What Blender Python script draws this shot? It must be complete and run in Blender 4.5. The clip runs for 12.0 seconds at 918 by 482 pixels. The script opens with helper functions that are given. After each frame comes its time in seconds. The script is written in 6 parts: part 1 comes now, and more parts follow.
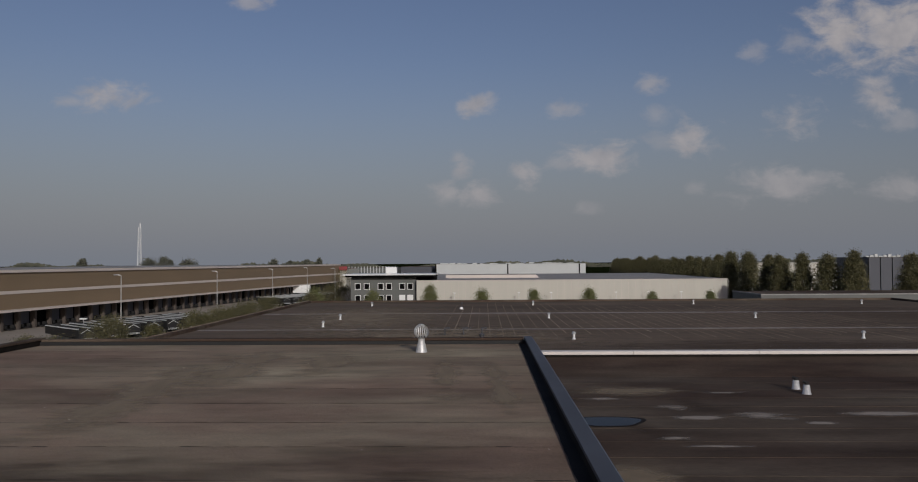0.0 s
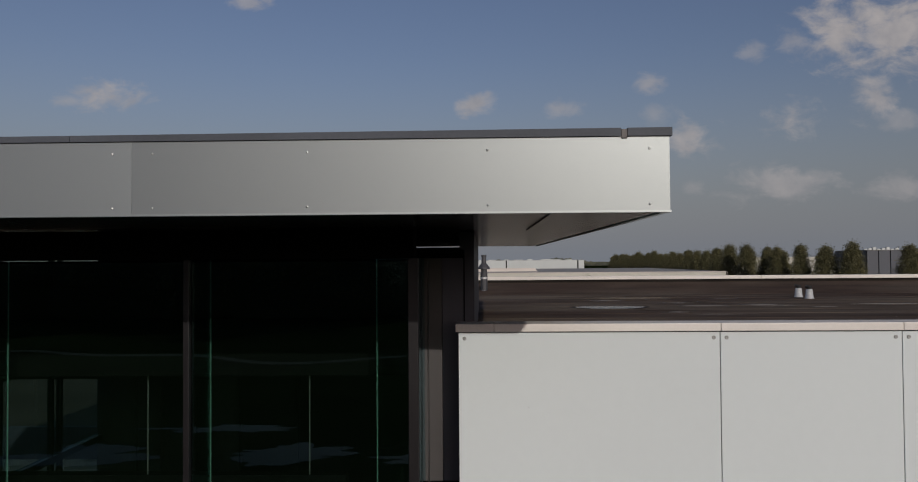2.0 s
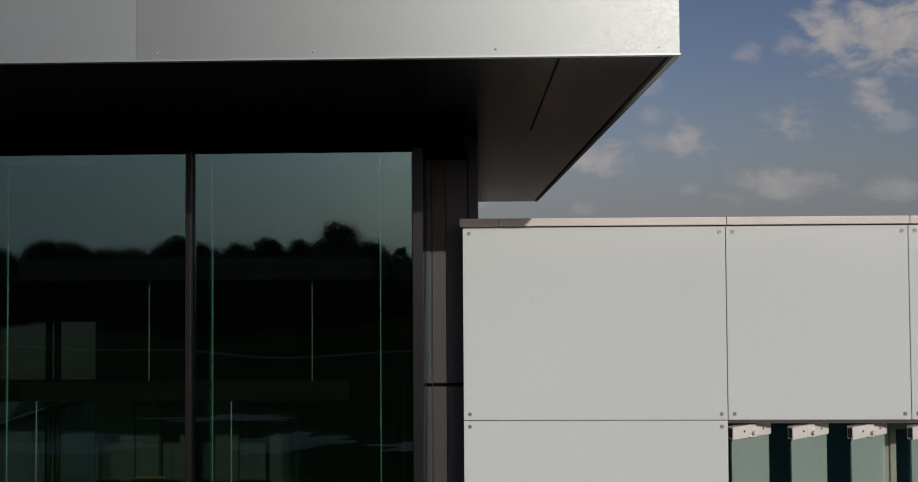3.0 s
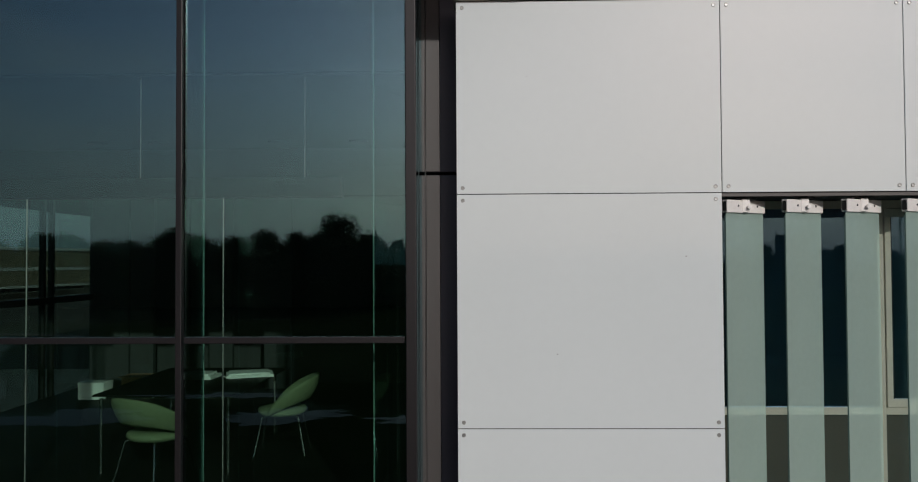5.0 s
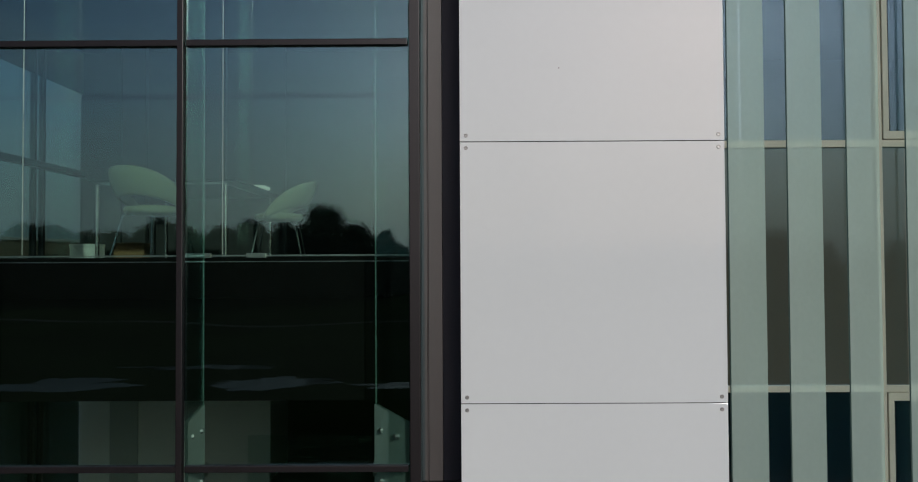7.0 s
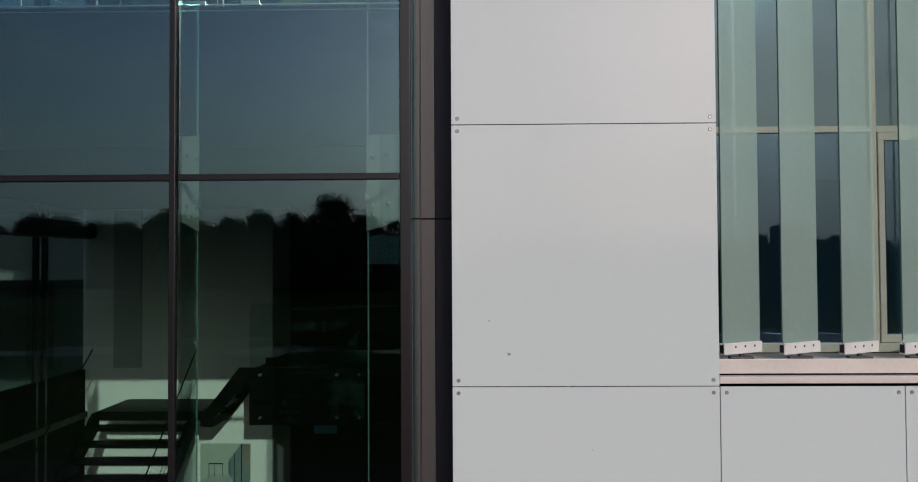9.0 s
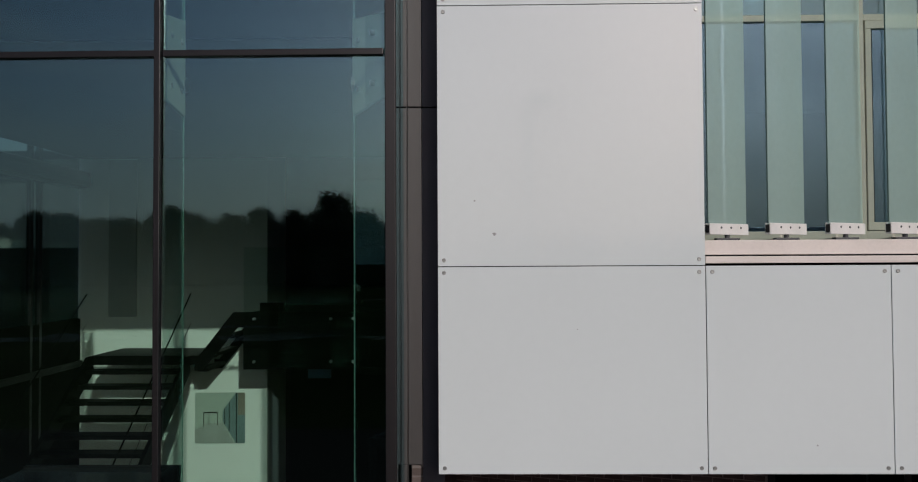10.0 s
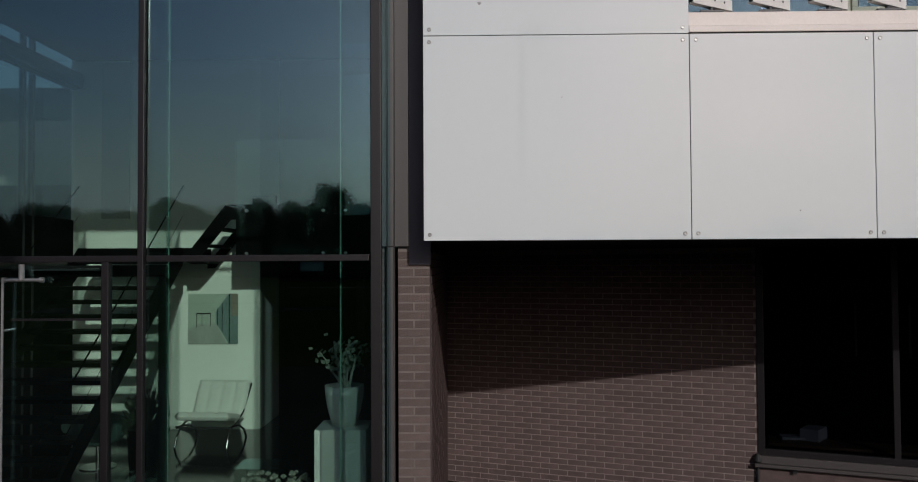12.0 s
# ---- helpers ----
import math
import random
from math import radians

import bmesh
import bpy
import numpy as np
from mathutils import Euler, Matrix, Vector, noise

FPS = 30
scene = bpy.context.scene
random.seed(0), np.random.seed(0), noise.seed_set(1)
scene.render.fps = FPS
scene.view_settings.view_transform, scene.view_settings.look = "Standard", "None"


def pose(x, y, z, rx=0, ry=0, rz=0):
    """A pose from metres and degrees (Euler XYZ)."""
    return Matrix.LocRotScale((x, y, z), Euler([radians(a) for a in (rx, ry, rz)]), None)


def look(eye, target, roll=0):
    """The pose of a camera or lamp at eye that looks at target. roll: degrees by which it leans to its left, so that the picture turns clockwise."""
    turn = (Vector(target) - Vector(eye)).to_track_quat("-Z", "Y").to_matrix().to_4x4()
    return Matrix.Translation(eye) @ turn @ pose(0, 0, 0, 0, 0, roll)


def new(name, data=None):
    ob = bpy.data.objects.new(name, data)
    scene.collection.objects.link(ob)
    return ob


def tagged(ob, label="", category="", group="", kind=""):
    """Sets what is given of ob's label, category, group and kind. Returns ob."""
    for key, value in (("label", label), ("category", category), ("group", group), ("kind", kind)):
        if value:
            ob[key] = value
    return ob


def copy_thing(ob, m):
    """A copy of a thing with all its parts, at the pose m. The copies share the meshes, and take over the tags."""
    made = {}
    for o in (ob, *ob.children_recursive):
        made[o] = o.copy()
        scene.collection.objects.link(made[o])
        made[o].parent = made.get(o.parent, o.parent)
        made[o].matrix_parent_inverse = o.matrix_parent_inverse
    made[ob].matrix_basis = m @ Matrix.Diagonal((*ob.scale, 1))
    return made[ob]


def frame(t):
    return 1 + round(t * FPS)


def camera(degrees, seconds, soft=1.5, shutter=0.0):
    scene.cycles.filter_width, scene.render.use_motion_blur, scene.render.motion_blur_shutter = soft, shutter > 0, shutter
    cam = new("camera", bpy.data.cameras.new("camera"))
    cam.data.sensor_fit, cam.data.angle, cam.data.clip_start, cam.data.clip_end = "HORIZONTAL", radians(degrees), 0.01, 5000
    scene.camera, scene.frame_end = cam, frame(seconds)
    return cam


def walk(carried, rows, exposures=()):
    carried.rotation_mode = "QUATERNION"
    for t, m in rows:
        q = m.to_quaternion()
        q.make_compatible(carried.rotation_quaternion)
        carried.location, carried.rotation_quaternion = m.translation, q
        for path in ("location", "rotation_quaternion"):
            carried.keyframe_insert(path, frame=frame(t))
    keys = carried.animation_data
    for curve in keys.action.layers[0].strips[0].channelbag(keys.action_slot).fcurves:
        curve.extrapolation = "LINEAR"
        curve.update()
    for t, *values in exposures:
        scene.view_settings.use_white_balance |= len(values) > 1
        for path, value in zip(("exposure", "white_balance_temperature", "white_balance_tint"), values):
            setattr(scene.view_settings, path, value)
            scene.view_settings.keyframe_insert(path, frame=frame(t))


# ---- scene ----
cam = camera(60.0, 12.0, soft=1.1)
PATH = [
    (0, (0.284, -5.885, 13.136), (0.222, -3.886, 13.186), -0.4),
    (0.3, (0.252, -5.863, 12.882), (0.193, -3.864, 12.934), -0.4),
    (0.5, (0.234, -5.850, 12.700), (0.175, -3.851, 12.747), -0.4),
    (1, (0.225, -5.870, 12.174), (0.167, -3.871, 12.221), -0.4),
    (1.5, (0.233, -5.854, 11.67), (0.174, -3.855, 11.721), -0.3),
    (2, (0.180, -5.833, 11.216), (0.122, -3.835, 11.265), -0.4),
    (2.5, (0.143, -5.814, 10.798), (0.088, -3.816, 10.848), -0.4),
    (4.5, (0.08, -5.702, 9.332), (0.044, -3.703, 9.385), -0.3),
    (5, (0.143, -5.71, 8.808), (0.099, -3.711, 8.86), -0.3),
    (5.5, (0.138, -5.732, 8.31), (0.094, -3.734, 8.363), -0.3),
    (6, (0.132, -5.719, 7.8), (0.088, -3.72, 7.852), -0.3),
    (6.5, (0.101, -5.736, 7.279), (0.061, -3.737, 7.332), -0.4),
    (7, (0.025, -5.679, 6.753), (0.014, -3.68, 6.806), -0.3),
    (7.5, (0.024, -5.659, 6.229), (0.024, -3.66, 6.282), -0.3),
    (9.5, (0.205, -5.696, 4.315), (0.166, -3.697, 4.369), -0.3),
    (10, (0.259, -5.663, 3.897), (0.222, -3.665, 3.952), -0.3),
    (10.5, (0.313, -5.636, 3.485), (0.275, -3.638, 3.539), -0.4),
    (11, (0.288, -5.654, 3.067), (0.255, -3.655, 3.122), -0.4),
    (11.5, (0.306, -5.667, 2.645), (0.274, -3.668, 2.7), -0.3),
    (12, (0.346, -5.644, 2.242), (0.313, -3.645, 2.298), -0.3),
]
EXPOSURES = [(0.0, -0.75, 6550, 9), (1.5, -0.75, 6620, 8.5), (2.7, -0.77, 6680, 7.5), (4.5, -0.78, 6520, 7), (5.6, -0.78, 6420, 8), (7.5, -0.77, 6430, 9), (9.5, -0.77, 6450, 9.5), (12.0, -0.78, 6450, 9.5)]
walk(cam, [(t, look(e, p, r)) for t, e, p, r in PATH], EXPOSURES)
SKY_STRENGTH = 0.10
SKY_TINT = (0.92, 0.84, 1.03, 1)
HAZE = (3.38, 3.72, 4.48, 1)
HAZE_AMOUNT = 0.85
CLOUD_LO = (3.9, 3.9, 4.4, 1)
CLOUD_HI = (7.4, 6.8, 6.8, 1)

# ---- world, sun ----
SUN = Vector((0.36, -1.0, 0.408)).normalized()
sun = new("sun", bpy.data.lights.new("sun", "SUN"))
sun.data.energy, sun.data.angle, sun.data.color = 3.4, radians(0.53), (1.0, 0.955, 0.915)
sun.matrix_world = look(SUN * 200, (0, 0, 0))

world = bpy.data.worlds.new("sky")
scene.world = world
world.use_nodes = True
WT = world.node_tree
WN, WL = WT.nodes, WT.links
WN.clear()


def wnode(kind, **props):
    n = WN.new(kind)
    for k, v in props.items():
        if k == "operation":
            n.operation = v
        elif k == "blend_type":
            n.blend_type = v
    return n


def wmath(op, a, b=None, c=None):
    n = WN.new("ShaderNodeMath")
    n.operation = op
    for i, v in enumerate((a, b, c)):
        if v is None:
            continue
        if isinstance(v, (int, float)):
            n.inputs[i].default_value = v
        else:
            WL.new(v, n.inputs[i])
    return n.outputs[0]


w_sky = WN.new("ShaderNodeTexSky")
w_sky.sky_type, w_sky.sun_disc = "NISHITA", False
w_sky.sun_elevation = math.asin(SUN.z)
w_sky.sun_rotation = math.atan2(SUN.x, SUN.y)
w_sky.air_density, w_sky.dust_density, w_sky.ozone_density = 1.3, 1.6, 2.5
w_co = WN.new("ShaderNodeTexCoord")
w_sep = WN.new("ShaderNodeSeparateXYZ")
WL.new(w_co.outputs["Generated"], w_sep.inputs[0])
w_y = wmath("MAXIMUM", w_sep.outputs[1], 0.02)
w_u = wmath("DIVIDE", w_sep.outputs[0], w_y)
w_v = wmath("DIVIDE", w_sep.outputs[2], w_y)
w_uv = WN.new("ShaderNodeCombineXYZ")
WL.new(w_u, w_uv.inputs[0])
WL.new(w_v, w_uv.inputs[1])
w_flat = WN.new("ShaderNodeMapping")
w_flat.inputs["Scale"].default_value = (0.75, 1.25, 1.0)
WL.new(w_uv.outputs[0], w_flat.inputs[0])
w_ns = WN.new("ShaderNodeTexNoise")
w_ns.inputs["Scale"].default_value = 30
w_ns.inputs["Detail"].default_value = 5
w_ns.inputs["Roughness"].default_value = 0.62
w_ns.inputs["Distortion"].default_value = 0.35
WL.new(w_flat.outputs[0], w_ns.inputs["Vector"])
w_nl = WN.new("ShaderNodeTexNoise")
w_nl.inputs["Scale"].default_value = 42
w_nl.inputs["Detail"].default_value = 4
WL.new(w_uv.outputs[0], w_nl.inputs["Vector"])
w_break = wmath("MULTIPLY", wmath("SUBTRACT", w_ns.outputs["Fac"], 0.5), 2.7)
cloud_sum = None


def cloud(u, v, a, b, dense):
    """A small fair-weather cloud in the direction (u, 1, v), a by b across."""
    global cloud_sum
    p = wmath("POWER", wmath("ABSOLUTE", wmath("DIVIDE", wmath("SUBTRACT", w_u, u), a * 1.25)), 2)
    q = wmath("POWER", wmath("ABSOLUTE", wmath("DIVIDE", wmath("SUBTRACT", w_v, v), b * 1.15)), 2)
    r = wmath("SUBTRACT", 1.0, wmath("SQRT", wmath("ADD", p, q)))
    r = wmath("ADD", r, w_break)
    n = WN.new("ShaderNodeMapRange")
    n.interpolation_type = "SMOOTHSTEP"
    WL.new(r, n.inputs[0])
    n.inputs[1].default_value, n.inputs[2].default_value = -0.10, 1.0
    n.inputs[3].default_value, n.inputs[4].default_value = 0.0, dense
    out = n.outputs[0]
    cloud_sum = out if cloud_sum is None else wmath("MAXIMUM", cloud_sum, out)


cloud(-0.472, 0.214, 0.0414, 0.0203, 0.80)
cloud(-0.533, 0.208, 0.0276, 0.0083, 0.50)
cloud(-0.292, 0.331, 0.0230, 0.0110, 0.60)
cloud(-0.011, 0.198, 0.0239, 0.0147, 0.80)
cloud(0.098, 0.190, 0.0258, 0.0120, 0.50)
cloud(0.210, 0.221, 0.0221, 0.0138, 0.60)
cloud(0.264, 0.151, 0.0295, 0.0221, 0.80)
cloud(0.231, 0.149, 0.0276, 0.0147, 0.30)
cloud(0.147, 0.129, 0.0460, 0.0221, 0.80)
cloud(0.103, 0.121, 0.0276, 0.0110, 0.40)
cloud(0.051, 0.110, 0.0184, 0.0184, 0.70)
cloud(-0.028, 0.120, 0.0147, 0.0166, 0.60)
cloud(-0.008, 0.083, 0.0258, 0.0166, 0.70)
cloud(-0.046, 0.087, 0.0184, 0.0138, 0.60)
cloud(0.386, 0.173, 0.0295, 0.0221, 0.70)
cloud(0.342, 0.259, 0.0166, 0.0129, 0.40)
cloud(0.392, 0.272, 0.0221, 0.0166, 0.50)
cloud(0.371, 0.094, 0.0644, 0.0230, 0.60)
cloud(0.492, 0.201, 0.0276, 0.0331, 0.80)
cloud(0.520, 0.171, 0.0276, 0.0166, 0.40)
cloud(0.455, 0.282, 0.0480, 0.0500, 0.95)
cloud(0.520, 0.285, 0.0780, 0.0620, 0.95)
cloud(0.560, 0.300, 0.0700, 0.0500, 0.90)
cloud(0.495, 0.275, 0.0500, 0.0300, 0.85)
cloud(0.522, 0.083, 0.0368, 0.0203, 0.50)
cloud(0.130, 0.066, 0.0166, 0.0101, 0.30)
cloud(0.217, 0.182, 0.0203, 0.0147, 0.35)
cloud(0.264, 0.091, 0.0147, 0.0110, 0.30)
w_gate = wmath("GREATER_THAN", w_sep.outputs[1], 0.05)
w_mask = wmath("MULTIPLY", cloud_sum, w_gate)
# thin streaks of cirrus over the sunny half of the sky
w_st = WN.new("ShaderNodeTexNoise")
w_st.inputs["Scale"].default_value = 5
w_st.inputs["Detail"].default_value = 6
w_mp = WN.new("ShaderNodeMapping")
w_mp.inputs["Scale"].default_value = (1.0, 1.0, 3.5)
WL.new(w_co.outputs["Generated"], w_mp.inputs[0])
WL.new(w_mp.outputs[0], w_st.inputs["Vector"])
w_sr = WN.new("ShaderNodeMapRange")
WL.new(w_st.outputs["Fac"], w_sr.inputs[0])
w_sr.inputs[1].default_value, w_sr.inputs[2].default_value, w_sr.inputs[4].default_value = 0.48, 0.74, 0.26
w_back = wmath("MULTIPLY", w_sr.outputs[0], wmath("LESS_THAN", w_sep.outputs[1], 0.0))
w_mask = wmath("MAXIMUM", w_mask, w_back)
# haze: the air greys towards the horizon
w_hz = WN.new("ShaderNodeMapRange")
w_hz.interpolation_type = "SMOOTHSTEP"
WL.new(w_sep.outputs[2], w_hz.inputs[0])
w_hz.inputs[1].default_value, w_hz.inputs[2].default_value = -0.02, 0.26
w_hz.inputs[3].default_value, w_hz.inputs[4].default_value = 1.0, 0.0
w_tint = WN.new("ShaderNodeMix")
w_tint.data_type = "RGBA"
w_tint.blend_type = "MULTIPLY"
w_tint.inputs[0].default_value = 1.0
WL.new(w_sky.outputs[0], w_tint.inputs[6])
w_tint.inputs[7].default_value = SKY_TINT
w_mixh = WN.new("ShaderNodeMix")
w_mixh.data_type = "RGBA"
WL.new(wmath("MULTIPLY", w_hz.outputs[0], HAZE_AMOUNT), w_mixh.inputs[0])
WL.new(w_tint.outputs[2], w_mixh.inputs[6])
w_mixh.inputs[7].default_value = HAZE
# the sky is brightest round the sun and darkest at right angles to it
w_dot = WN.new("ShaderNodeVectorMath")
w_dot.operation = "DOT_PRODUCT"
WL.new(w_co.outputs["Generated"], w_dot.inputs[0])
w_dot.inputs[1].default_value = Vector((SUN.x, SUN.y, 0)).normalized()
w_near = wmath("POWER", wmath("MAXIMUM", w_dot.outputs["Value"], 0.0), 5.0)
w_away = wmath("POWER", wmath("MAXIMUM", wmath("MULTIPLY", w_dot.outputs["Value"], -1.0), 0.0), 0.5)
w_glow = WN.new("ShaderNodeVectorMath")
w_glow.operation = "SCALE"
WL.new(w_mixh.outputs[2], w_glow.inputs[0])
WL.new(wmath("ADD", wmath("ADD", wmath("MINIMUM", wmath("MULTIPLY", w_near, 1.0), 0.58), 0.70), wmath("MULTIPLY", w_away, 0.25)), w_glow.inputs["Scale"])
w_cl = WN.new("ShaderNodeMix")
w_cl.data_type = "RGBA"
WL.new(w_nl.outputs["Fac"], w_cl.inputs[0])
w_cl.inputs[6].default_value = CLOUD_LO
w_cl.inputs[7].default_value = CLOUD_HI
w_mixc = WN.new("ShaderNodeMix")
w_mixc.data_type = "RGBA"
WL.new(w_mask, w_mixc.inputs[0])
WL.new(w_glow.outputs[0], w_mixc.inputs[6])
WL.new(w_cl.outputs[2], w_mixc.inputs[7])
w_bg = WN.new("ShaderNodeBackground")
w_bg.inputs[1].default_value = SKY_STRENGTH
WL.new(w_mixc.outputs[2], w_bg.inputs[0])
w_out = WN.new("ShaderNodeOutputWorld")
WL.new(w_bg.outputs[0], w_out.inputs[0])


# ---- materials ----
def material(name, colour, rough=0.6, metal=0.0, vary=0.12, scale=3.0, fine=60.0, bump=0.1, dirt=0.0, stretch=(1, 1, 1), coat=0.0, random_value=0.0, spec=0.5, second=None, second_scale=0.25):
    """A surface with variation at two scales, bump, and optional large stains."""
    m = bpy.data.materials.new(name)
    m.use_nodes = True
    nt = m.node_tree
    b = nt.nodes["Principled BSDF"]
    b.inputs["Roughness"].default_value = rough
    b.inputs["Metallic"].default_value = metal
    b.inputs["Coat Weight"].default_value = coat
    b.inputs["Coat Roughness"].default_value = 0.05
    b.inputs["Specular IOR Level"].default_value = spec
    tc = nt.nodes.new("ShaderNodeTexCoord")
    mp = nt.nodes.new("ShaderNodeMapping")
    mp.inputs["Scale"].default_value = stretch
    nt.links.new(tc.outputs["Object"], mp.inputs[0])

    def tex(s, d):
        n = nt.nodes.new("ShaderNodeTexNoise")
        n.inputs["Scale"].default_value = s
        n.inputs["Detail"].default_value = d
        nt.links.new(mp.outputs[0], n.inputs["Vector"])
        return n.outputs["Fac"]

    def mul(a, fac, lo, hi):
        mr = nt.nodes.new("ShaderNodeMapRange")
        nt.links.new(fac, mr.inputs[0])
        mr.inputs[1].default_value, mr.inputs[2].default_value = 0.3, 0.7
        mr.inputs[3].default_value, mr.inputs[4].default_value = lo, hi
        mx = nt.nodes.new("ShaderNodeMix")
        mx.data_type, mx.blend_type = "RGBA", "MULTIPLY"
        mx.inputs[0].default_value = 1.0
        if isinstance(a, tuple):
            mx.inputs[6].default_value = (*a, 1)
        else:
            nt.links.new(a, mx.inputs[6])
        nt.links.new(mr.outputs[0], mx.inputs[7])
        return mx.outputs[2]

    big, small = tex(scale, 4), tex(fine, 3)
    base = colour
    if second:
        pt = nt.nodes.new("ShaderNodeMapRange")
        pt.inputs[1].default_value, pt.inputs[2].default_value = 0.38, 0.62
        nt.links.new(tex(second_scale, 6), pt.inputs[0])
        mx2 = nt.nodes.new("ShaderNodeMix")
        mx2.data_type = "RGBA"
        nt.links.new(pt.outputs[0], mx2.inputs[0])
        mx2.inputs[6].default_value, mx2.inputs[7].default_value = (*colour, 1), (*second, 1)
        base = mx2.outputs[2]
    c = mul(base, big, 1 - vary, 1 + vary)
    c = mul(c, small, 1 - vary * 0.6, 1 + vary * 0.6)
    if dirt:
        c = mul(c, tex(scale * 0.23, 5), 1 - dirt, 1 + dirt * 0.5)
    if random_value:
        oi = nt.nodes.new("ShaderNodeObjectInfo")
        c = mul(c, oi.outputs["Random"], 1 - random_value, 1 + random_value)
    nt.links.new(c, b.inputs["Base Color"])
    rr = nt.nodes.new("ShaderNodeMapRange")
    nt.links.new(small, rr.inputs[0])
    spread = min(0.08, rough * 0.8)
    rr.inputs[3].default_value, rr.inputs[4].default_value = rough - spread, min(rough + spread, 1)
    nt.links.new(rr.outputs[0], b.inputs["Roughness"])
    if bump:
        bp = nt.nodes.new("ShaderNodeBump")
        bp.inputs["Strength"].default_value = bump
        bp.inputs["Distance"].default_value = 0.01
        nt.links.new(small, bp.inputs["Height"])
        nt.links.new(bp.outputs[0], b.inputs["Normal"])
    return m


def glass(name, tint, mirror, rough=0.0, wave=0.0, gloss=(0.66, 0.93, 1.0)):
    """A pane: tint and mirror share are for each of its two faces."""
    m = bpy.data.materials.new(name)
    m.use_nodes = True
    nt = m.node_tree
    nt.nodes.clear()
    tr = nt.nodes.new("ShaderNodeBsdfTransparent")
    tr.inputs[0].default_value = (*tint, 1)
    gl = nt.nodes.new("ShaderNodeBsdfGlossy")
    gl.inputs["Roughness"].default_value = rough
    gl.inputs[0].default_value = (*gloss, 1)
    lw = nt.nodes.new("ShaderNodeLayerWeight")
    lw.inputs["Blend"].default_value = 0.5
    pw = nt.nodes.new("ShaderNodeMath")
    pw.operation = "POWER"
    nt.links.new(lw.outputs["Facing"], pw.inputs[0])
    pw.inputs[1].default_value = 4.0
    fr = nt.nodes.new("ShaderNodeMath")
    fr.operation = "MULTIPLY_ADD"
    nt.links.new(pw.outputs[0], fr.inputs[0])
    fr.inputs[1].default_value, fr.inputs[2].default_value = 1 - mirror, mirror
    mx = nt.nodes.new("ShaderNodeMixShader")
    out = nt.nodes.new("ShaderNodeOutputMaterial")
    nt.links.new(fr.outputs[0], mx.inputs[0])
    nt.links.new(tr.outputs[0], mx.inputs[1])
    nt.links.new(gl.outputs[0], mx.inputs[2])
    nt.links.new(mx.outputs[0], out.inputs[0])
    if wave:
        tc = nt.nodes.new("ShaderNodeTexCoord")
        ns = nt.nodes.new("ShaderNodeTexNoise")
        ns.inputs["Scale"].default_value = 1.1
        ns.inputs["Detail"].default_value = 1
        nt.links.new(tc.outputs["Object"], ns.inputs["Vector"])
        bp = nt.nodes.new("ShaderNodeBump")
        bp.inputs["Strength"].default_value = wave
        bp.inputs["Distance"].default_value = 0.02
        nt.links.new(ns.outputs["Fac"], bp.inputs["Height"])
        nt.links.new(bp.outputs[0], gl.inputs["Normal"])
    return m


def frosted(name, colour, clear):
    """Etched glass: a diffuse body that lets part of the light and view through."""
    m = material(name, colour, 0.22, vary=0.03, scale=1.2, fine=25, bump=0.0)
    nt = m.node_tree
    b = nt.nodes["Principled BSDF"]
    out = nt.nodes["Material Output"]
    tr = nt.nodes.new("ShaderNodeBsdfTransparent")
    tr.inputs[0].default_value = (0.86, 0.96, 0.94, 1)
    mx = nt.nodes.new("ShaderNodeMixShader")
    mx.inputs[0].default_value = clear
    nt.links.new(b.outputs[0], mx.inputs[1])
    nt.links.new(tr.outputs[0], mx.inputs[2])
    nt.links.new(mx.outputs[0], out.inputs[0])
    return m


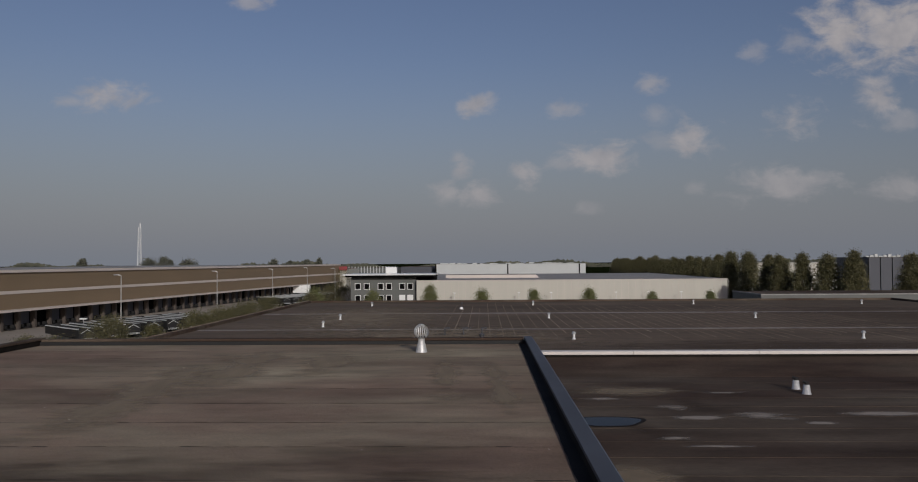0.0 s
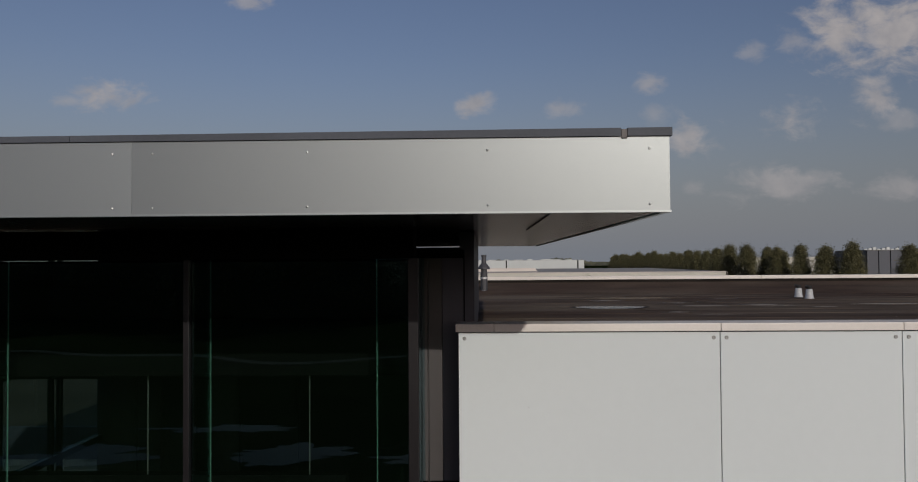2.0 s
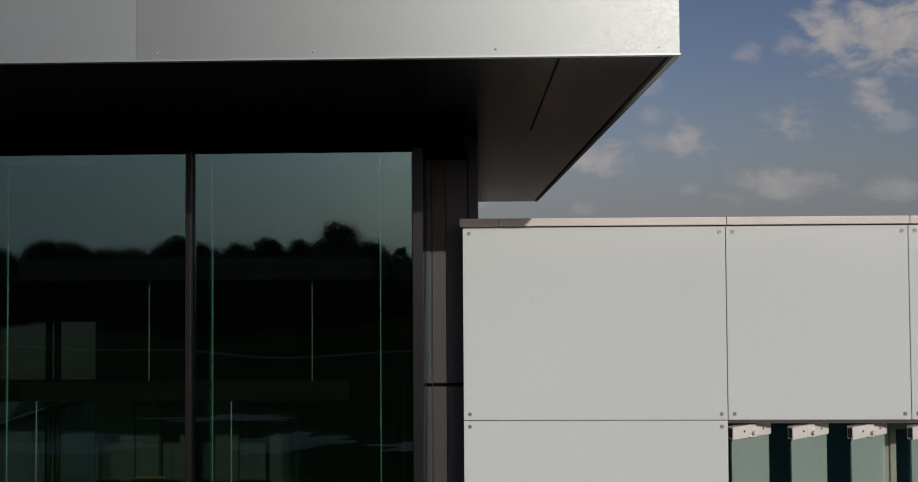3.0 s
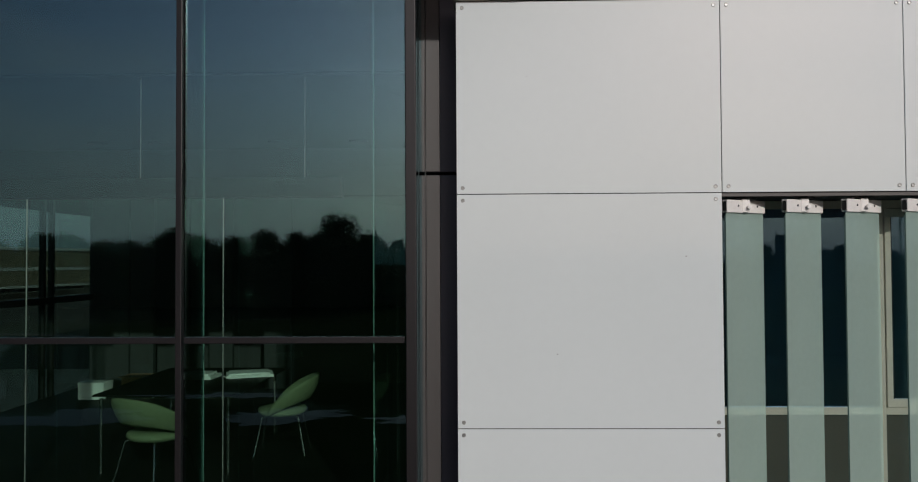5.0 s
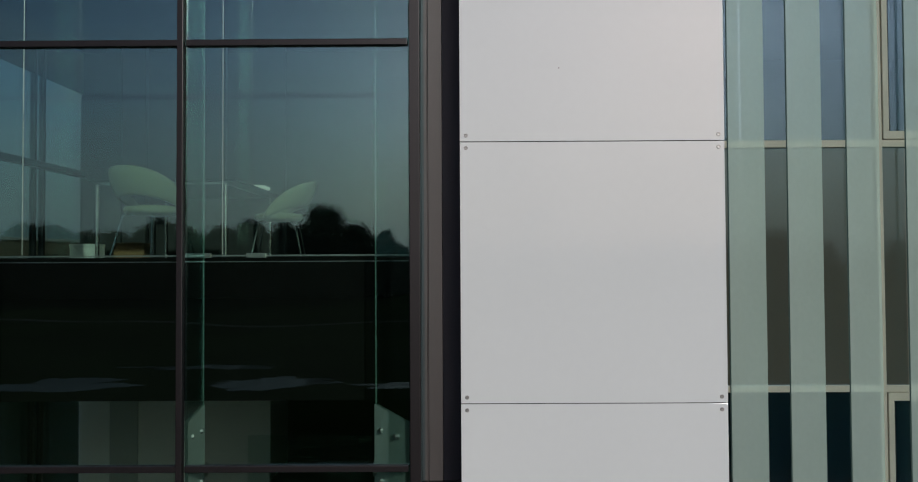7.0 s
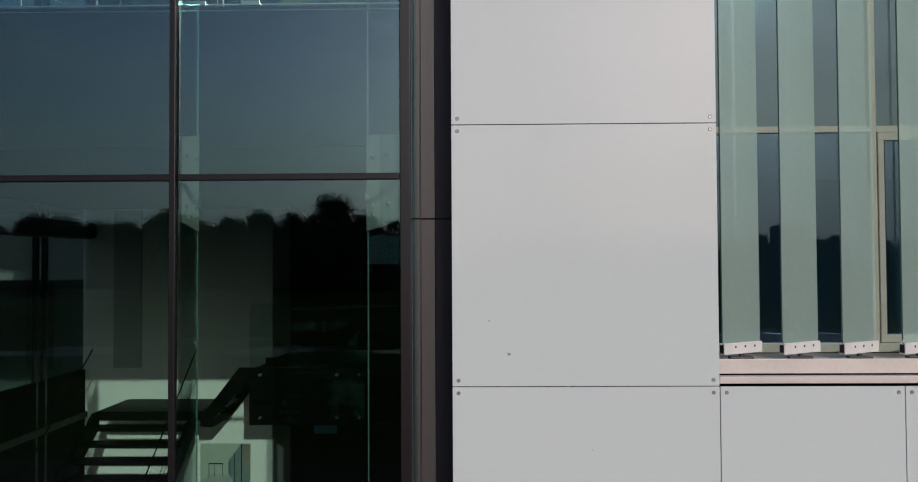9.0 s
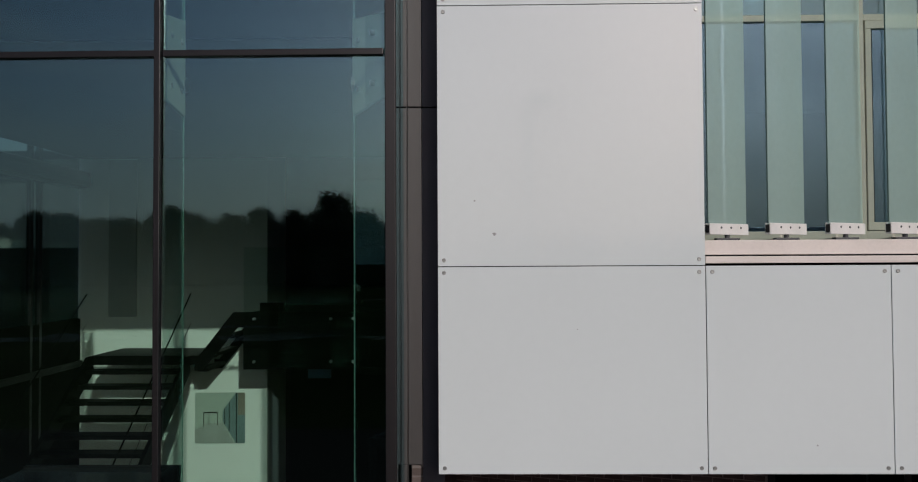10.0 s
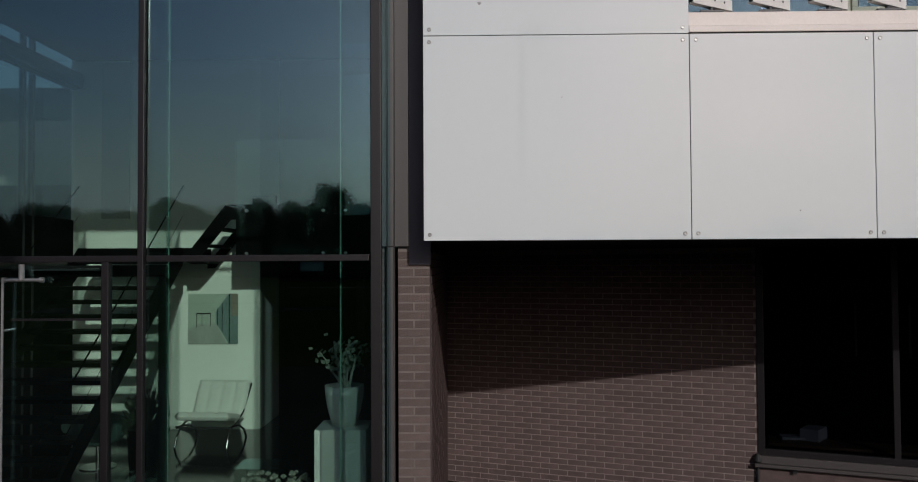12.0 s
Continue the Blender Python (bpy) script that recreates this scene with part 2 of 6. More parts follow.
def stain(name, colour, strength, scale=1.5):
    """A dried mark or painted sheen with a ragged, fading edge on a plate that reaches from -1 to 1."""
    m = material(name, colour, 0.9, vary=0.15, scale=3, bump=0.0, spec=0.1)
    nt = m.node_tree
    tc = nt.nodes.new("ShaderNodeTexCoord")
    ln = nt.nodes.new("ShaderNodeVectorMath")
    ln.operation = "LENGTH"
    nt.links.new(tc.outputs["Object"], ln.inputs[0])
    geo = nt.nodes.new("ShaderNodeNewGeometry")
    mp = nt.nodes.new("ShaderNodeMapping")
    mp.inputs["Scale"].default_value = (0.5, 1.6, 1)
    nt.links.new(geo.outputs["Position"], mp.inputs[0])
    ns = nt.nodes.new("ShaderNodeTexNoise")
    ns.inputs["Scale"].default_value, ns.inputs["Detail"].default_value, ns.inputs["Roughness"].default_value = scale, 7, 0.65
    nt.links.new(mp.outputs[0], ns.inputs["Vector"])
    add = nt.nodes.new("ShaderNodeMath")
    add.operation = "MULTIPLY_ADD"
    nt.links.new(ns.outputs["Fac"], add.inputs[0])
    add.inputs[1].default_value = -2.6
    nt.links.new(ln.outputs["Value"], add.inputs[2])
    mr = nt.nodes.new("ShaderNodeMapRange")
    mr.interpolation_type = "SMOOTHSTEP"
    nt.links.new(add.outputs[0], mr.inputs[0])
    mr.inputs[1].default_value, mr.inputs[2].default_value = -1.15, -0.45
    mr.inputs[3].default_value, mr.inputs[4].default_value = strength, 0.0
    tr = nt.nodes.new("ShaderNodeBsdfTransparent")
    mx = nt.nodes.new("ShaderNodeMixShader")
    nt.links.new(mr.outputs[0], mx.inputs[0])
    nt.links.new(tr.outputs[0], mx.inputs[1])
    nt.links.new(nt.nodes["Principled BSDF"].outputs[0], mx.inputs[2])
    nt.links.new(mx.outputs[0], nt.nodes["Material Output"].inputs[0])
    return m


def leaf_material(name, colour):
    m = bpy.data.materials.new(name)
    m.use_nodes = True
    nt = m.node_tree
    b = nt.nodes["Principled BSDF"]
    b.inputs["Roughness"].default_value = 0.6
    geo = nt.nodes.new("ShaderNodeNewGeometry")
    cr = nt.nodes.new("ShaderNodeValToRGB")
    cr.color_ramp.elements[0].color = (*[c * 0.72 for c in colour], 1)
    cr.color_ramp.elements[1].color = (colour[0] * 1.28, colour[1] * 1.2, colour[2] * 1.05, 1)
    nt.links.new(geo.outputs["Random Per Island"], cr.inputs[0])
    nt.links.new(cr.outputs[0], b.inputs["Base Color"])
    return m


M_PANEL = material("white enamelled glass", (0.652, 0.692, 0.692), 0.03, vary=0.012, scale=0.9, fine=14, bump=0.0, dirt=0.02, spec=0.68)
M_STEEL = material("stainless steel", (0.55, 0.55, 0.54), 0.32, 1.0, vary=0.08, scale=8, bump=0.02)
M_FASCIA = material("brushed aluminium composite", (0.360, 0.382, 0.380), 0.51, 0.90, vary=0.02, scale=0.7, fine=120, bump=0.01, random_value=0.13)
M_COPING = material("grey-blue metal coping", (0.084, 0.091, 0.106), 0.6, 0.0, vary=0.12, scale=1.5, dirt=0.15, spec=0.2)
M_CAP = material("off-white metal coping", (0.68, 0.63, 0.58), 0.45, vary=0.05, scale=1.2, dirt=0.08)
M_SOFFIT = material("black soffit panel", (0.012, 0.010, 0.009), 0.19, vary=0.15, scale=1.2, bump=0.02, spec=0.5)
M_PITCH = material("matt black board", (0.004, 0.004, 0.004), 0.7, vary=0.1, bump=0.02, spec=0.05)
M_BITUMEN = material("weathered bitumen felt", (0.252, 0.178, 0.131), 0.9, vary=0.20, scale=2.6, fine=75, bump=0.9, dirt=0.17, stretch=(0.5, 1, 1), spec=0.1, random_value=0.09, second=(0.320, 0.268, 0.188), second_scale=0.55)
M_BITUMEN2 = material("dark bitumen roofing", (0.078, 0.053, 0.040), 0.9, vary=0.24, scale=1.7, fine=24, bump=0.6, dirt=0.28, stretch=(0.4, 1, 1), spec=0.08, second=(0.115, 0.092, 0.070), second_scale=0.4)
M_TARSHADE = material("black tar and shade", (0.018, 0.015, 0.013), 0.8, vary=0.3, scale=2, spec=0.1)
M_HALLROOF = material("grey-brown bitumen roofing", (0.180, 0.138, 0.102), 0.9, vary=0.20, scale=0.22, fine=3, bump=0.2, dirt=0.25, stretch=(0.3, 1, 1), spec=0.1, second=(0.115, 0.088, 0.064), second_scale=0.05)
M_MUD = stain("pale dried mud", (0.32, 0.28, 0.24), 0.95, 1.6)
M_DRYSHEEN = stain("pale dry dust and painted sheen", (0.335, 0.270, 0.190), 0.62, 0.9)
M_DAMPDULL = stain("dark damp stain and dulled sheen", (0.07, 0.048, 0.038), 0.26, 1.1)
M_SEAM = material("pale felt seam", (0.27, 0.235, 0.21), 0.85, vary=0.35, scale=0.6, fine=70, bump=0.2)
M_MULLION = material("dark anodised mullion", (0.014, 0.012, 0.013), 0.4, 0.3, vary=0.08)
M_CLAD = material("grey-brown metal cladding", (0.068, 0.060, 0.058), 0.5, 0.2, vary=0.06, scale=1.0, dirt=0.08, stretch=(1, 1, 0.2))
M_SLATE = material("slate-blue ribbed metal", (0.080, 0.078, 0.094), 0.5, 0.2, vary=0.06, scale=1.0, spec=0.3)
M_GLASS = glass("curtain wall glass", (0.90, 0.995, 0.945), 0.155, wave=0.018, gloss=(0.66, 0.94, 0.97))
M_WGLASS = glass("window glass", (0.53, 0.525, 0.52), 0.31, wave=0.015, gloss=(0.46, 0.71, 1.0))
M_DIMGLASS = glass("dark ground floor glass", (0.35, 0.37, 0.40), 0.012, wave=0.02)
M_SCREEN = glass("clear screen glass", (0.95, 0.985, 0.97), 0.05, gloss=(0.66, 0.94, 0.92))
M_SIDEGLASS = glass("tinted side glass", (0.53, 0.63, 0.63), 0.03)
M_CLEAR = glass("clear glass", (0.90, 0.95, 0.93), 0.03)
M_FINEDGE = material("polished glass edge", (0.27, 0.42, 0.38), 0.2, vary=0.05, bump=0.0)
M_BLADEBACK = glass("matt glass back", (0.90, 0.95, 0.93), 0.0, rough=0.3)
M_BLADEEDGE = material("ground glass edge", (0.10, 0.16, 0.14), 0.5, vary=0.05, bump=0.0, spec=0.2)
M_LOUVRE = frosted("green fritted glass", (0.435, 0.565, 0.505), 0.44)
M_BRACKET = material("white coated bracket", (0.74, 0.71, 0.68), 0.4, vary=0.05, scale=9)
M_BEIGE = material("beige coated aluminium", (0.76, 0.69, 0.56), 0.45, vary=0.05, scale=4)
M_SILL = material("pale rose-grey aluminium", (0.68, 0.605, 0.56), 0.45, vary=0.05, scale=2, dirt=0.08)
# the brown base colour paints in the sunlit field mirrored by the glass
M_SPANDREL = material("spandrel glass with reflected field brown in its colour", (0.145, 0.130, 0.100), 0.06, vary=0.03, bump=0.0, spec=0.7)
M_SPANDREL.node_tree.nodes["Principled BSDF"].inputs["IOR"].default_value = 2.4
M_SPANDREL.node_tree.nodes["Principled BSDF"].inputs["Specular Tint"].default_value = (0.50, 0.78, 1.0, 1)
M_SPOT = material("grey grime", (0.30, 0.30, 0.30), 0.8, vary=0.2, scale=60)
M_BLACK = material("black rubber", (0.012, 0.012, 0.012), 0.7, vary=0.1)
# near-black: the deep shade of rooms and recesses sits in this colour
M_DARK = material("near-black surface", (0.005, 0.005, 0.005), 0.7, vary=0.1, spec=0.03)
M_OFFICE = material("dim beige office paint", (0.31, 0.27, 0.235), 0.8, vary=0.08, scale=0.8)
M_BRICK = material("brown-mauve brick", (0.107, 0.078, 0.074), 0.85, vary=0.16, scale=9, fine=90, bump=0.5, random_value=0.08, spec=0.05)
# lighter copy of the brick: the sun on the pier is in its colour
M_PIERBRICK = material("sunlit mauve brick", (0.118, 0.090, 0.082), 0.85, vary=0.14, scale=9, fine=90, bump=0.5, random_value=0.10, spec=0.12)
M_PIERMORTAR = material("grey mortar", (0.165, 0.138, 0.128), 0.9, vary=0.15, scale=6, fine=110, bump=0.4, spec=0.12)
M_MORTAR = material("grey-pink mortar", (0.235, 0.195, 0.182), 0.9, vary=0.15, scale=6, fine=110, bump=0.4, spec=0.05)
M_BOLT = material("dull steel bolt", (0.30, 0.30, 0.29), 0.45, 0.7, vary=0.1, scale=20)
M_ROOFGLASS = material("grey obscured roof glass", (0.045, 0.048, 0.055), 0.12, vary=0.05, bump=0.0)
M_PLASTER = material("white plaster", (0.86, 0.87, 0.83), 0.7, vary=0.04, scale=1.5, bump=0.05)
# the dimness of the upper rooms is put into this dark grey
M_GREYWALL = material("very dark grey interior", (0.042, 0.045, 0.045), 0.7, vary=0.05, scale=1.5, bump=0.05, spec=0.1)
M_CONCRETE = material("concrete", (0.30, 0.29, 0.27), 0.85, vary=0.14, scale=0.9, bump=0.25, dirt=0.15)
# floor colour lowered as well, to hold the indoor dimness
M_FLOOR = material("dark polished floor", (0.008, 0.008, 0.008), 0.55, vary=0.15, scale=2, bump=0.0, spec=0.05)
M_POLISHED = material("black polished stone", (0.008, 0.008, 0.008), 0.09, vary=0.15, scale=2, bump=0.0, spec=0.45)
M_STAIR = material("black painted steel", (0.004, 0.004, 0.004), 0.5, vary=0.1, bump=0.02, spec=0.06)
M_CHROME = material("chrome", (0.75, 0.75, 0.75), 0.24, 1.0, vary=0.02, fine=1.5, bump=0.0)
M_GREEN = material("lime green upholstery", (0.19, 0.225, 0.125), 0.75, vary=0.06, scale=12, fine=220, bump=0.2)
M_LEATHER = material("white leather", (0.74, 0.74, 0.70), 0.45, vary=0.05, scale=9, fine=120, bump=0.15)
M_WHITE = material("white lacquer", (0.76, 0.77, 0.75), 0.35, vary=0.03, scale=3, bump=0.0)
M_PAPER = material("white paper", (0.78, 0.78, 0.76), 0.8, vary=0.04)
M_WOOD = material("brown wood", (0.26, 0.15, 0.08), 0.5, vary=0.2, scale=4, stretch=(1, 8, 1))
M_ZINC = material("galvanised zinc", (0.62, 0.62, 0.61), 0.38, 0.75, vary=0.12, scale=14, bump=0.05)
M_GALV = material("dull galvanised sheet", (0.56, 0.56, 0.55), 0.5, 0.35, vary=0.14, scale=16, bump=0.08)
M_PLASTIC = material("dark grey plastic", (0.05, 0.05, 0.055), 0.5, vary=0.08)
M_WATER = material("rain water", (0.012, 0.013, 0.02), 0.10, vary=0.02, bump=0.0, spec=0.02)
M_POND = material("still pond water", (0.003, 0.005, 0.004), 0.13, vary=0.02, scale=0.1, fine=0.35, bump=0.0, spec=0.008)
M_BARK = material("bark", (0.11, 0.085, 0.06), 0.9, vary=0.2, scale=3, bump=0.5)
M_LEAF = leaf_material("dark green leaves", (0.060, 0.066, 0.028))
M_LEAF2 = leaf_material("yellow-green leaves", (0.14, 0.155, 0.060))
M_LEAF3 = leaf_material("olive leaves", (0.102, 0.098, 0.044))
# haze over the distance is mixed into this paler, greyer leaf colour
M_LEAFHAZED = leaf_material("far leaves greyed by painted haze", (0.115, 0.125, 0.100))
M_TWIG = material("bleached twigs", (0.5, 0.5, 0.46), 0.8, vary=0.1)
M_BROWNCLAD = material("brown ribbed cladding", (0.205, 0.150, 0.092), 0.6, vary=0.06, scale=0.05, fine=1.5, bump=0.0, stretch=(1, 1, 6))
M_CREAM = material("cream ribbed cladding", (0.50, 0.48, 0.415), 0.6, vary=0.04, scale=0.1, fine=3, bump=0.0, stretch=(4, 4, 0.2))
M_PALE = material("pale band cladding", (0.56, 0.50, 0.45), 0.6, vary=0.06, scale=0.1, bump=0.0)
M_FARWHITE = material("off-white cladding", (0.50, 0.52, 0.51), 0.6, vary=0.05, scale=0.1, fine=3, bump=0.0)
M_GREYCLAD = material("grey ribbed cladding", (0.115, 0.120, 0.112), 0.6, vary=0.06, scale=0.2, bump=0.0)
M_NAVY = material("dark blue-grey cladding", (0.055, 0.06, 0.075), 0.55, vary=0.06, scale=0.2, bump=0.0)
M_RED = material("red cladding", (0.35, 0.04, 0.06), 0.55, vary=0.08, scale=0.2, bump=0.0)
M_ASPHALT = material("asphalt", (0.036, 0.035, 0.033), 0.9, vary=0.15, scale=0.08, fine=20, bump=0.3, dirt=0.2, spec=0.0)
M_PAVING = material("concrete paving", (0.32, 0.28, 0.23), 0.9, vary=0.10, scale=0.06, fine=8, bump=0.2, dirt=0.15)
M_TRACK = material("grey gravel", (0.055, 0.052, 0.045), 0.95, vary=0.2, scale=0.3, fine=6, bump=0.3, spec=0.0)
M_SETTS = material("dark clinker paving", (0.024, 0.022, 0.020), 0.9, vary=0.15, scale=0.4, fine=9, bump=0.3, dirt=0.2, spec=0.0)
M_GRASS = material("rough grass", (0.012, 0.017, 0.006), 0.95, vary=0.35, scale=0.05, fine=3.0, bump=0.6, dirt=0.3, spec=0.0)
M_TYRE = M_BLACK


# ---- mesh helpers ----
class Mesh:
    """Collects boxes, tubes and turned shapes into one mesh."""

    def __init__(self):
        self.v, self.f = [], []

    def add(self, verts, faces):
        n = len(self.v)
        self.v += [tuple(p) for p in verts]
        self.f += [tuple(i + n for i in q) for q in faces]
        return self

    def box(self, x0, x1, y0, y1, z0, z1, c=0.0, m=None):
        if c <= 0:
            vs = [(x, y, z) for z in (z0, z1) for y in (y0, y1) for x in (x0, x1)]
            fs = [(0, 2, 3, 1), (4, 5, 7, 6), (0, 1, 5, 4), (2, 6, 7, 3), (0, 4, 6, 2), (1, 3, 7, 5)]
        else:
            bm = bmesh.new()
            bmesh.ops.create_cube(bm, size=1)
            for v in bm.verts:
                v.co = Vector(((x0 + x1) / 2 + v.co.x * (x1 - x0), (y0 + y1) / 2 + v.co.y * (y1 - y0), (z0 + z1) / 2 + v.co.z * (z1 - z0)))
            bmesh.ops.bevel(bm, geom=list(bm.edges), offset=c, segments=2, affect="EDGES", profile=0.6)
            bm.verts.index_update()
            vs = [v.co.copy() for v in bm.verts]
            fs = [[v.index for v in f.verts] for f in bm.faces]
            bm.free()
        if m is not None:
            vs = [m @ Vector(v) for v in vs]
        return self.add(vs, fs)

    def tube(self, p, q, r, r2=None, n=10, caps=True):
        p, q = Vector(p), Vector(q)
        r2 = r if r2 is None else r2
        d = (q - p).normalized()
        a = d.orthogonal().normalized()
        b = d.cross(a)
        ring = [(math.cos(2 * math.pi * i / n), math.sin(2 * math.pi * i / n)) for i in range(n)]
        vs = [p + (a * c + b * s) * r for c, s in ring] + [q + (a * c + b * s) * r2 for c, s in ring]
        fs = [(i, (i + 1) % n, n + (i + 1) % n, n + i) for i in range(n)]
        if caps:
            fs += [tuple(reversed(range(n))), tuple(range(n, 2 * n))]
        return self.add(vs, fs)

    def path(self, pts, r, n=8):
        for a, b in zip(pts, pts[1:]):
            self.tube(a, b, r, n=n)
        return self

    def turned(self, profile, at=(0, 0, 0), n=20):
        """profile: (radius, height) from the bottom up, turned round z."""
        k = len(profile)
        vs = [(at[0] + r * math.cos(2 * math.pi * i / n), at[1] + r * math.sin(2 * math.pi * i / n), at[2] + z) for r, z in profile for i in range(n)]
        fs = [(j * n + i, j * n + (i + 1) % n, (j + 1) * n + (i + 1) % n, (j + 1) * n + i) for j in range(k - 1) for i in range(n)]
        fs += [tuple(reversed(range(n))), tuple(range((k - 1) * n, k * n))]
        return self.add(vs, fs)

    def prism(self, outline, a0, a1, axis="y"):
        """An outline of (p, q) drawn out along an axis from a0 to a1."""
        put = {"y": lambda p, q, a: (p, a, q), "x": lambda p, q, a: (a, p, q), "z": lambda p, q, a: (p, q, a)}[axis]
        n = len(outline)
        vs = [put(p, q, a) for a in (a0, a1) for p, q in outline]
        fs = [(i, (i + 1) % n, n + (i + 1) % n, n + i) for i in range(n)] + [tuple(reversed(range(n))), tuple(range(n, 2 * n))]
        return self.add(vs, fs)

    def data(self, name, mat, smooth=False):
        me = bpy.data.meshes.new(name)
        me.from_pydata(self.v, [], self.f)
        me.materials.append(mat)
        bm = bmesh.new()
        bm.from_mesh(me)
        bmesh.ops.recalc_face_normals(bm, faces=bm.faces)
        bm.to_mesh(me)
        bm.free()
        if smooth:
            for p in me.polygons:
                p.use_smooth = True
        return me


def part(name, mesh, mat, parent=None, label="", smooth=False):
    ob = new(name, mesh.data(name, mat, smooth))
    if parent is not None:
        ob.parent = parent
    if label:
        ob["label"] = label
    return ob


def thing(name, label, category, at=(0, 0, 0), group="", kind="", turn=0):
    ob = new(name)
    ob.empty_display_size = 0.2
    ob.matrix_world = pose(*at, 0, 0, turn)
    return tagged(ob, label, category, group, kind)


def structure(name, mesh, mat, label, category):
    return tagged(part(name, mesh, mat), label, category, kind="structure")


def seg(p, q, w):
    """The frame along p to q (level), w: its side way. For walls that run at an angle."""
    d = Vector((q[0] - p[0], q[1] - p[1], 0))
    m = Matrix.Translation((p[0], p[1], 0)) @ Matrix.Rotation(math.atan2(d.y, d.x), 4, "Z")
    return m, d.length

# ---- ground and roads ----
GROUND = -0.5
structure("ground", Mesh().box(-2500, 2500, -2500, 4200, GROUND - 2, GROUND - 0.02), M_GRASS, "rough grass and open land to the horizon", "ground")
structure("pavement", Mesh().box(-30, 40, -16, 8.4, GROUND - 1, GROUND), M_SETTS, "dark clinker paving in front of the office", "pavement")
structure("yard", Mesh().box(-110, -36, 60, 345, GROUND - 1, 0.6), M_PAVING, "pale concrete lorry yard beside the halls", "yard")
POOLS = ((-3.5, -42.0, 3.2, 1.7), (-11.5, -43.2, 4.6, 2.9), (-24.0, -42.6, 6.5, 3.6), (-37.0, -45.0, 5.5, 3.0), (-52.0, -44.5, 8.0, 3.4), (-75.0, -47.0, 12.0, 4.0), (-17.5, -50.5, 6.0, 1.6), (-44.0, -53.0, 9.0, 1.8))
for x, y, a, b in POOLS:
    n = 72
    ring = []
    for k in range(n):
        t = 2 * math.pi * k / n
        q = 0.72 + 0.55 * noise.noise((x + 1.6 * math.cos(t), y + 1.6 * math.sin(t), 0)) + 0.30 * noise.noise((x + 6 * math.cos(t), 6 * math.sin(t), 3))
        ring.append((x + a * q * math.cos(t), y + b * q * math.sin(t), GROUND - 0.012))
    structure("pond", Mesh().add(ring, [tuple(range(n))]), M_POND, "still reed-edged pool in the grass before the office", "pond")
track = [(-110 + 104 * k / 40, -93 + 5 * math.sin(k * 0.23) + 2.2 * math.sin(k * 0.61)) for k in range(41)]
structure("path", Mesh().add([(x, y - 1.1, GROUND - 0.010) for x, y in track] + [(x, y + 1.1, GROUND - 0.010) for x, y in track], [(k, k + 1, 42 + k, 41 + k) for k in range(40)]), M_TRACK, "winding gravel path through the grass", "path")
structure("road", Mesh().box(-27.2, 100, 117.4, 160, GROUND - 1, GROUND - 0.004), M_ASPHALT, "asphalt service road behind the hall", "road")

# ---- front wall of white glass panels ----
JOINTS = (10.69, 9.292, 7.614, 5.745, 3.87, 2.40)
X_END = 14.9
wall = structure("wall_front", Mesh().box(0.02, 1.88, 0.06, 0.216, 2.42, 10.66).box(1.88, X_END, 0.06, 0.216, 9.31, 10.66).box(1.88, X_END, 0.06, 0.34, 2.42, 3.86), M_DARK, "dark backing wall of the white panel facade", "wall")
BOLT = Mesh().turned([(0.0145, 0), (0.0145, 0.004), (0.012, 0.006), (0.009, 0.006), (0.008, 0.003), (0.005, 0.003)], n=10)
bolt_data = None


def panel(x0, x1, z0, z1):
    global bolt_data
    ob = part("panel", Mesh().box(x0 + 0.0031, x1 - 0.0031, 0.0, 0.014, z0 + 0.0031, z1 - 0.0031, 0.0015), M_PANEL, wall)
    for x in (x0 + 0.046, x1 - 0.046):
        for z in (z0 + 0.045, z1 - 0.045):
            if bolt_data is None:
                bolt_data = BOLT.data("bolt", M_BOLT, False)
            b = new("bolt", bolt_data)
            b.parent = ob
            b.matrix_basis = pose(x, 0, z, 90, 0, 0)


for z1, z0 in zip(JOINTS, JOINTS[1:]):
    panel(0.0, 1.9, z0, z1)
columns = [1.9 + 1.3 * k for k in range(11)]
for x0, x1 in zip(columns, columns[1:]):
    panel(x0, x1, JOINTS[1], JOINTS[0])
    panel(x0, x1, JOINTS[5], JOINTS[4])
structure("wall_upstand", Mesh().box(0.03, X_END, 0.218, 0.355, 10.38, 10.66), M_TARSHADE, "black felted upstand behind the wall coping", "wall")
for x, z, r in ((0.406, 4.10, 0.016), (0.266, 4.338, 0.008), (0.99, 3.421, 0.006), (0.716, 8.143, 0.007), (0.508, 10.141, 0.005), (1.639, 8.839, 0.007), (2.664, 2.602, 0.008)):
    part("dirt_spot", Mesh().add([(x + r * (0.8 + 0.3 * math.sin(3 * a + x)) * math.cos(a), -0.0008, z + r * 0.7 * math.sin(a)) for a in [2 * math.pi * k / 14 for k in range(14)]], [tuple(range(14))]), M_SPOT, wall)
structure("wall_end", Mesh().box(X_END - 0.3, X_END, 0.36, 14.6, 2.42, 10.38), M_CONCRETE, "plain end wall of the office", "wall")
coping = tagged(new("wall_coping"), "off-white folded metal coping on the panel wall", "coping", kind="structure")
cuts = (-0.02, 0.262, 1.9, 3.2, 5.8, 8.4, 11.0, X_END)
